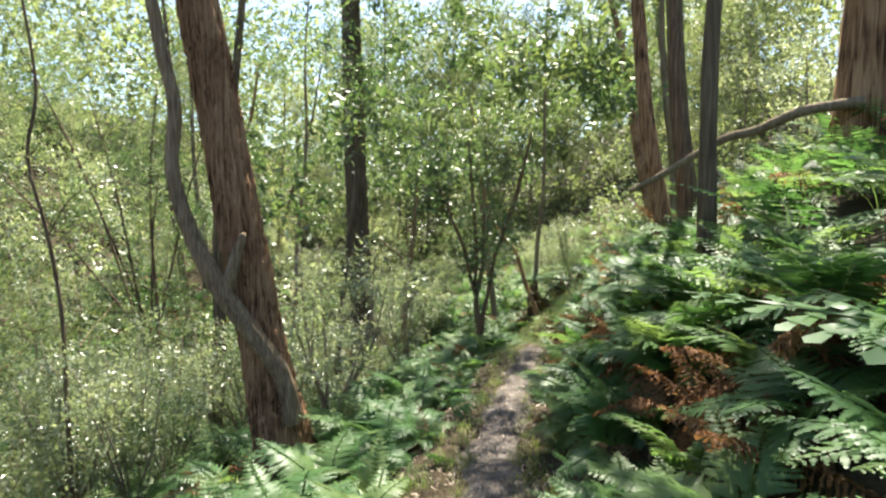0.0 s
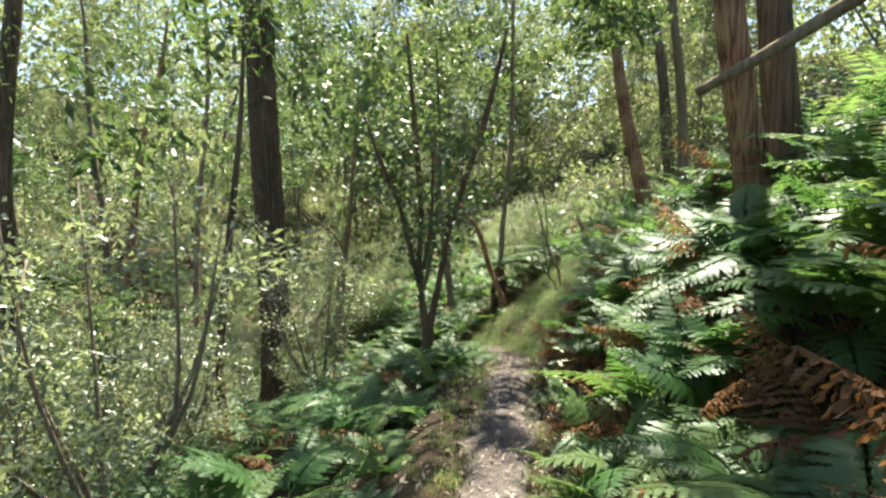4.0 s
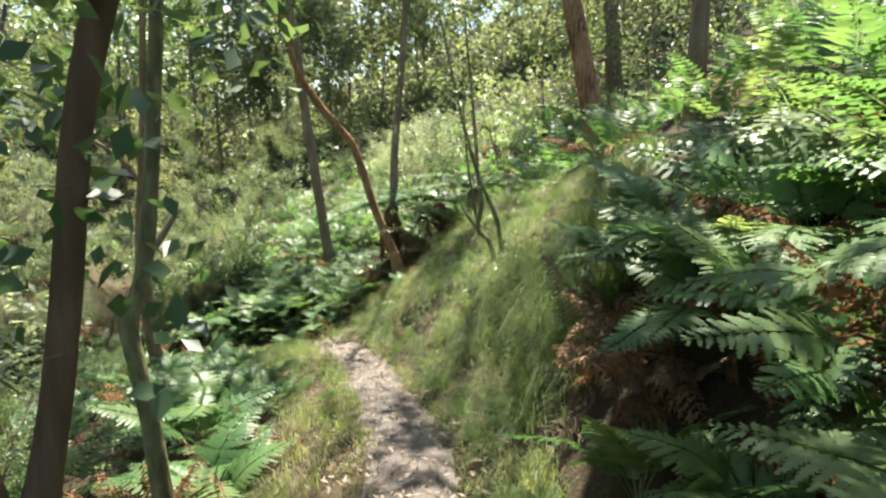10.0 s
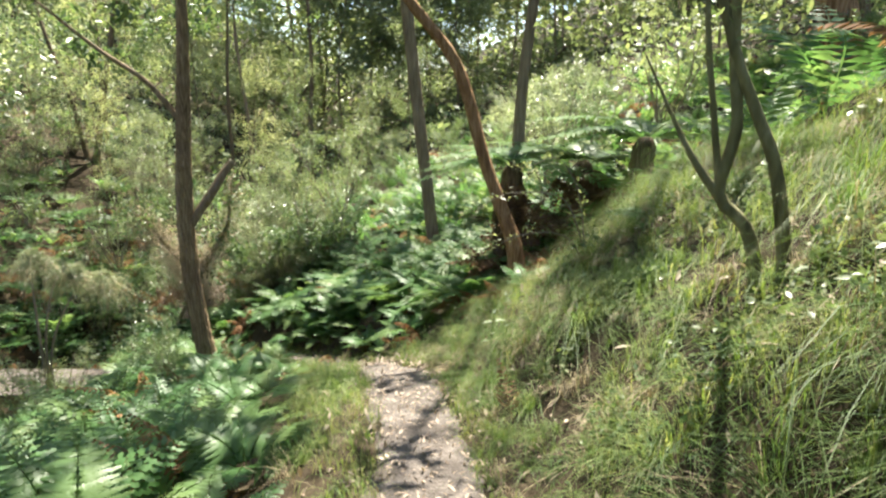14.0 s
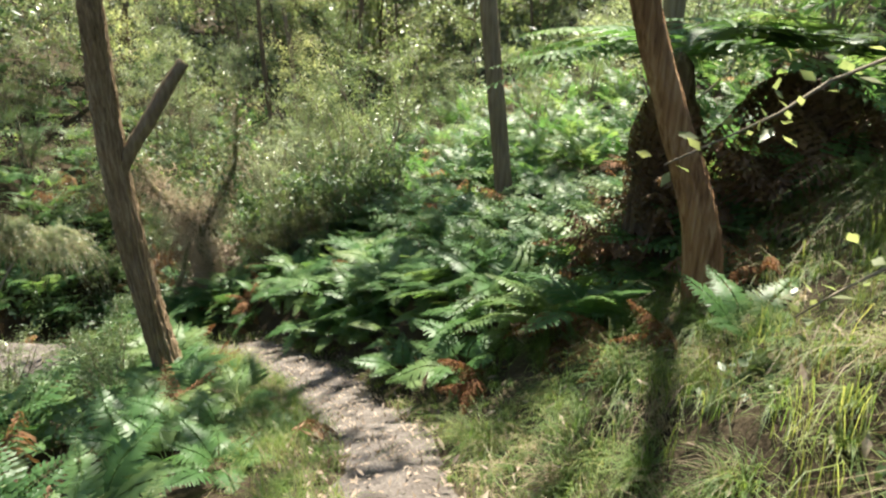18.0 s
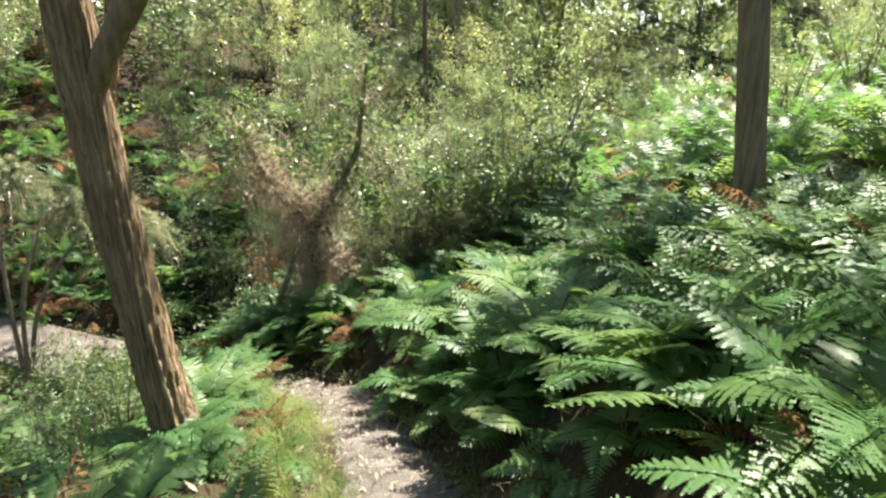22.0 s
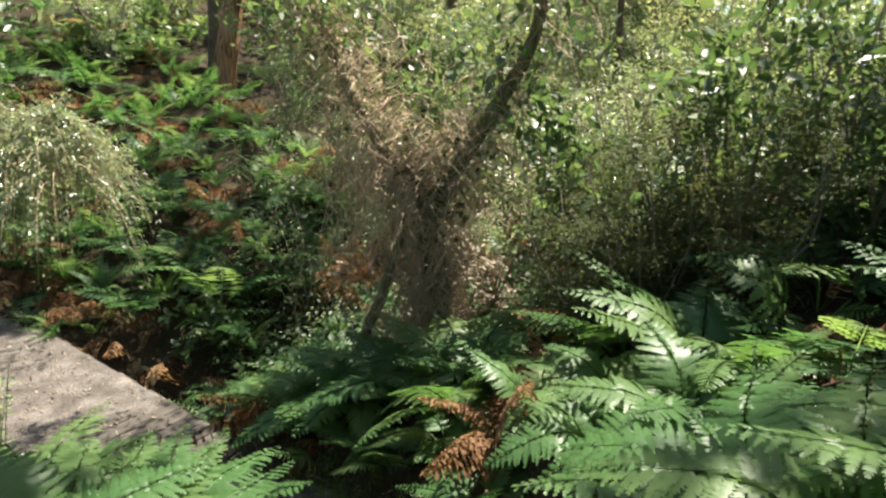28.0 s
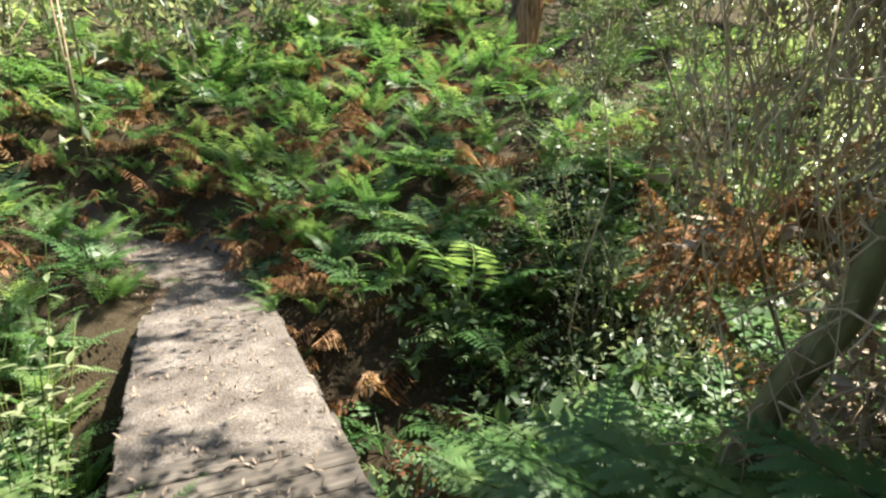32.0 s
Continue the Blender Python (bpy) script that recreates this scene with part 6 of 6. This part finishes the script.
# ---- broad-leaved seedlings ----
def seedling(x, y, h, label, seed, mat, leaf=0.09, stems=1, lean=(0.1, 0), pairs=6):
    """Upright stalks with opposite pairs of folded pointed leaves, each leaf a part."""
    rng = np.random.RandomState(seed)
    ob = tagged(new("seedling"), label, "plant")
    ob.location = (x, y, gz(x, y) - 0.02)
    L = np.array([(0, 0, 0), (0.3, 0.17, 0.03), (0.65, 0.19, 0.02), (1.0, 0, -0.08), (0.65, -0.19, 0.02), (0.3, -0.17, 0.03), (0.35, 0, -0.015), (0.7, 0, -0.03)])
    FL = np.array([(0, 6, 1), (1, 6, 7), (1, 7, 2), (2, 7, 3), (0, 5, 6), (5, 7, 6), (5, 4, 7), (4, 3, 7)])
    me = mesh_of("leaf", L * leaf, FL, mat, True)
    for s in range(stems):
        dx, dy = lean[0] + rng.normal(0, 0.12) * (stems > 1), lean[1] + rng.normal(0, 0.12) * (stems > 1)
        hh = h * rng.uniform(0.75, 1.0) if s else h
        P = np.array([(0.02 * s, 0, 0), (dx * hh * 0.4, dy * hh * 0.4, hh * 0.5), (dx * hh, dy * hh, hh)])
        part("stalk", tube(P, [0.005, 0.004, 0.002], 5, step=hh / 6), GRASS, ob)
        S = spline(P, hh / 20)
        for k in range(pairs):
            o = S[int(len(S) * (0.3 + 0.68 * k / pairs))]
            a = k * 1.57 + rng.uniform(-0.3, 0.3)
            for g in (0, math.pi):
                lf = part("leaf", me, mat, ob)
                lf.matrix_basis = pose(*o, 0, math.degrees(rng.uniform(-0.5, 0.5)), math.degrees(a + g)) @ Matrix.Scale(rng.uniform(0.6, 1.1), 4)
    return ob


PALE_LEAF = leaf_material("silvery_leaf", [(0.1, (0.22, 0.27, 0.16)), (0.9, (0.42, 0.46, 0.32))], 0.3, 0.45)
seedling(2.78, 18.0, 0.55, "small seedling with broad silvery leaves on the grassy bank", 501, PALE_LEAF, 0.11, 1, (0.05, -0.1), 4)
seedling(1.55, 7.85, 0.78, "tall leafy stalk with pointed pale green leaves", 502, PALE_LEAF, 0.085, 1, (-0.12, -0.05), 10)
seedling(1.8, 8.3, 0.32, "short leafy stalk with pointed light green leaves", 503, PALE_LEAF, 0.09, 1, (-0.1, 0), 4)
seedling(-0.67, 23.74, 0.3, "thin sprig with yellow leaves at the edge of the track", 505, LEAF_SUN, 0.06, 1, (0.15, -0.1), 3)
for i, (x, y, h) in enumerate(((-5.55, 24.3, 1.85), (-5.8, 24.2, 1.65), (-5.4, 24.2, 1.5), (-6.1, 24.15, 1.5))):
    seedling(x, y, h, "leafy shrub with pale green oval leaves beside the footbridge", 510 + i, LEAF_PALE, 0.085, 3, (0.03, 0.05), 9)

# sword ferns round the footbridge
sword = fern_thing("sword", 601, FERN, "sword fern with narrow ladder-like fronds near the footbridge", group="sword ferns near the footbridge")
sword.matrix_basis = pose(-5.2, 24.5, gz(-5.2, 24.5) + 0.05, 0, 0, 20)
for x, y, s, a in ((-6.0, 23.85, 1.3, 15), (-6.9, 23.9, 1.2, 95), (-7.6, 24.05, 1.1, 140), (-5.4, 23.7, 1.3, 210), (-8.3, 23.75, 1.2, 260), (-6.5, 23.4, 1.3, 330), (-9.0, 26.2, 1.1, 40), (-9.6, 26.6, 1.2, 110), (-8.5, 26.4, 1.0, 200), (-10.4, 26.3, 1.1, 300), (-9.2, 27.0, 1.2, 10), (-7.9, 26.9, 1.0, 77), (-10.2, 27.2, 1.1, 150), (-11.2, 26.0, 1.1, 80), (-8.3, 27.6, 1.0, 20), (-9.9, 25.9, 0.9, 250), (-6.3, 26.8, 0.9, 60), (-4.95, 24.2, 1.15, 30), (-5.3, 24.0, 1.3, 190), (-8.0, 23.8, 1.3, 20), (-8.4, 23.55, 1.3, 140), (-8.75, 23.35, 1.2, 250), (-7.7, 23.6, 1.4, 330), (-9.1, 23.0, 1.2, 70), (-8.2, 23.2, 1.3, 200)):
    m = pose(x, y, gz(x, y), -12, -8, a) @ Matrix.Scale(s, 4)
    copy_thing(sword, m).matrix_basis = m


def arching_spray(name, label, base, tips, mat, leaf, seed, r=0.009):
    """Long thin arching twigs from one root, each a part, with small leaves along them."""
    rng = np.random.RandomState(seed)
    ob = tagged(new(name), label, "shrub")
    ob.location = base
    B = np.array(base)
    at, al = [], []
    for i, way in enumerate(tips):
        P = np.vstack([(0, 0, 0)] + [np.array(p) - B for p in way])
        part("twig", tube(P, np.linspace(r, 0.0015, len(P)), 5, step=0.08), TWIG, ob, smooth=True)
        S = spline(P, 0.02)
        m = int(len(S) * 1.1)
        idx = rng.randint(int(len(S) * 0.2), len(S), m)
        at.append(S[idx] + rng.normal(0, 0.03, (m, 3)))
        al.append(np.tile(P[-1] - P[0], (m, 1)))
    part("foliage", leaves(np.concatenate(at), leaf, rng, 0.6, 0.5, np.concatenate(al)), mat, ob)
    return ob


arching_spray("arching_shrub", "thin shrub with long arching leafy twigs over the bank", (3.7, 18.4, gz(3.7, 18.4) - 0.03), [
    [(3.55, 18.3, -1.2), (3.33, 18.24, -0.89), (3.15, 18.23, -0.95), (2.94, 18.22, -1.0)], [(3.5, 18.2, -1.4), (3.31, 18.14, -1.2), (2.89, 18.13, -1.19), (2.68, 18.1, -1.3), (2.46, 18.06, -1.4)],
    [(3.4, 18.1, -1.55), (3.05, 17.97, -1.5), (2.84, 17.94, -1.57), (2.7, 17.92, -1.66)]], LEAF_GREY, 0.04, 621)
rows = [(0.8, 12.75, -1.85, 0.11), (0.77, 12.75, -1.19, 0.09), (0.74, 12.75, -0.9, 0.085), (0.72, 12.75, -0.63, 0.08), (0.78, 12.75, -0.47, 0.07), (0.83, 12.75, -0.28, 0.068), (0.88, 12.75, 0.05, 0.065), (0.92, 12.75, 0.38, 0.062), (1.0, 12.7, 1.2, 0.05), (0.95, 12.8, 3.0, 0.03)]
tree("mossy_tree", "slim crooked tree with pale moss on its bark", rows, MOSSY, 28, 0.2, 631, 0.04, (), [((0.95, 12.8, 3.1), (0.6, 0.6, 0.4), 120)], LEAF_GREY, leaf=0.1, slim=0.5)
for x, y, s, a in ((0.7, 12.75, 1.0, 20), (0.5, 12.5, 0.9, 140), (0.4, 12.9, 1.0, 250)):
    m = pose(x, y, gz(x, y) - 0.02, 0, 0, a) @ Matrix.Scale(s, 4)
    copy_thing(deads[2], m).matrix_basis = m

# ferns, green and dead, before the foot of the leaning tree
for k, (x, y, s, a) in enumerate(((3.05, 19.55, 0.5, 200), (3.3, 19.35, 0.5, 130), (2.85, 19.8, 0.5, 260), (3.7, 19.9, 0.6, 320))):
    m = pose(x, y, gz(x, y) - 0.02, 0, -12, a) @ Matrix.Scale(s, 4)
    copy_thing(deads[k % 3] if k % 3 != 1 else greens[k % 5], m).matrix_basis = m

# ferns and dead bracken in the hollow of the bank where the grass begins
for k, (x, y, s, a) in enumerate(((3.3, 11.9, 0.9, 200), (3.1, 11.35, 0.8, 120), (3.5, 12.35, 0.9, 40), (2.75, 10.95, 0.55, 300), (3.05, 12.1, 0.6, 80), (3.25, 12.6, 0.7, 10), (3.4, 11.5, 0.8, 260), (3.0, 11.7, 0.6, 150))):
    m = pose(x, y, gz(x, y) - 0.02, 0, -15, a) @ Matrix.Scale(s, 4)
    copy_thing(greens[k % 5] if k < 4 else dark_deads[k % 2], m).matrix_basis = m

# ferns that close the bank over the last bend
for k, (x, y, s, a) in enumerate(((0.35, 23.75, 0.9, 200), (0.6, 23.35, 0.9, 120), (0.0, 24.1, 0.95, 40), (-0.2, 24.65, 0.7, 300), (0.75, 23.9, 1.0, 80), (0.3, 24.4, 1.0, 10), (0.95, 23.1, 0.9, 170), (0.2, 23.4, 0.6, 20))):
    m = pose(x, y, gz(x, y) - 0.02, 0, -8, a) @ Matrix.Scale(s, 4)
    copy_thing(greens[k % 5], m).matrix_basis = m

# ferns below the track before the footbridge
for k, (x, y, s, a) in enumerate(((-2.5, 24.0, 0.8, 200), (-3.0, 24.3, 0.85, 120), (-3.5, 24.4, 0.85, 40), (-3.9, 24.45, 0.8, 300), (-2.2, 23.65, 0.75, 80), (-3.2, 23.95, 0.95, 10), (-4.25, 24.4, 0.75, 170), (-2.75, 23.7, 0.95, 20), (-3.7, 24.0, 1.0, 230), (-1.9, 23.1, 0.8, 130), (-2.4, 23.3, 0.9, 330))):
    m = pose(x, y, gz(x, y) - 0.02, 0, 8, a) @ Matrix.Scale(s, 4)
    copy_thing(greens[k % 5] if k != 4 else deads[1], m).matrix_basis = m

# dead bracken and a few ferns at the foot of the fern bank
for k, (x, y, s, a) in enumerate(((2.25, 9.6, 0.75, 200), (2.45, 10.05, 0.8, 120), (2.15, 9.15, 0.75, 40), (2.55, 9.55, 0.9, 300), (2.3, 8.75, 0.8, 80), (2.7, 9.15, 0.9, 10), (2.05, 8.3, 0.7, 170), (2.35, 10.4, 0.7, 250))):
    m = pose(x, y, gz(x, y) - 0.02, 0, -15, a) @ Matrix.Scale(s, 4)
    copy_thing(greens[k % 5] if k in (3, 5) else deads[k % 3], m).matrix_basis = m

# heaped dead bracken under the tree ferns
for k, (x, y, s, a) in enumerate(((3.75, 21.3, 1.25, 200), (4.1, 21.0, 1.35, 120), (4.4, 21.3, 1.3, 40), (3.5, 21.0, 1.1, 300), (4.0, 21.6, 1.4, 80), (4.5, 20.7, 1.2, 10), (3.85, 20.6, 1.1, 170), (3.3, 21.5, 1.15, 260), (4.8, 21.1, 1.3, 220))):
    m = pose(x, y, gz(x, y) - 0.02, 0, -10, a) @ Matrix.Scale(s, 4)
    copy_thing(dark_deads[k % 2], m).matrix_basis = m
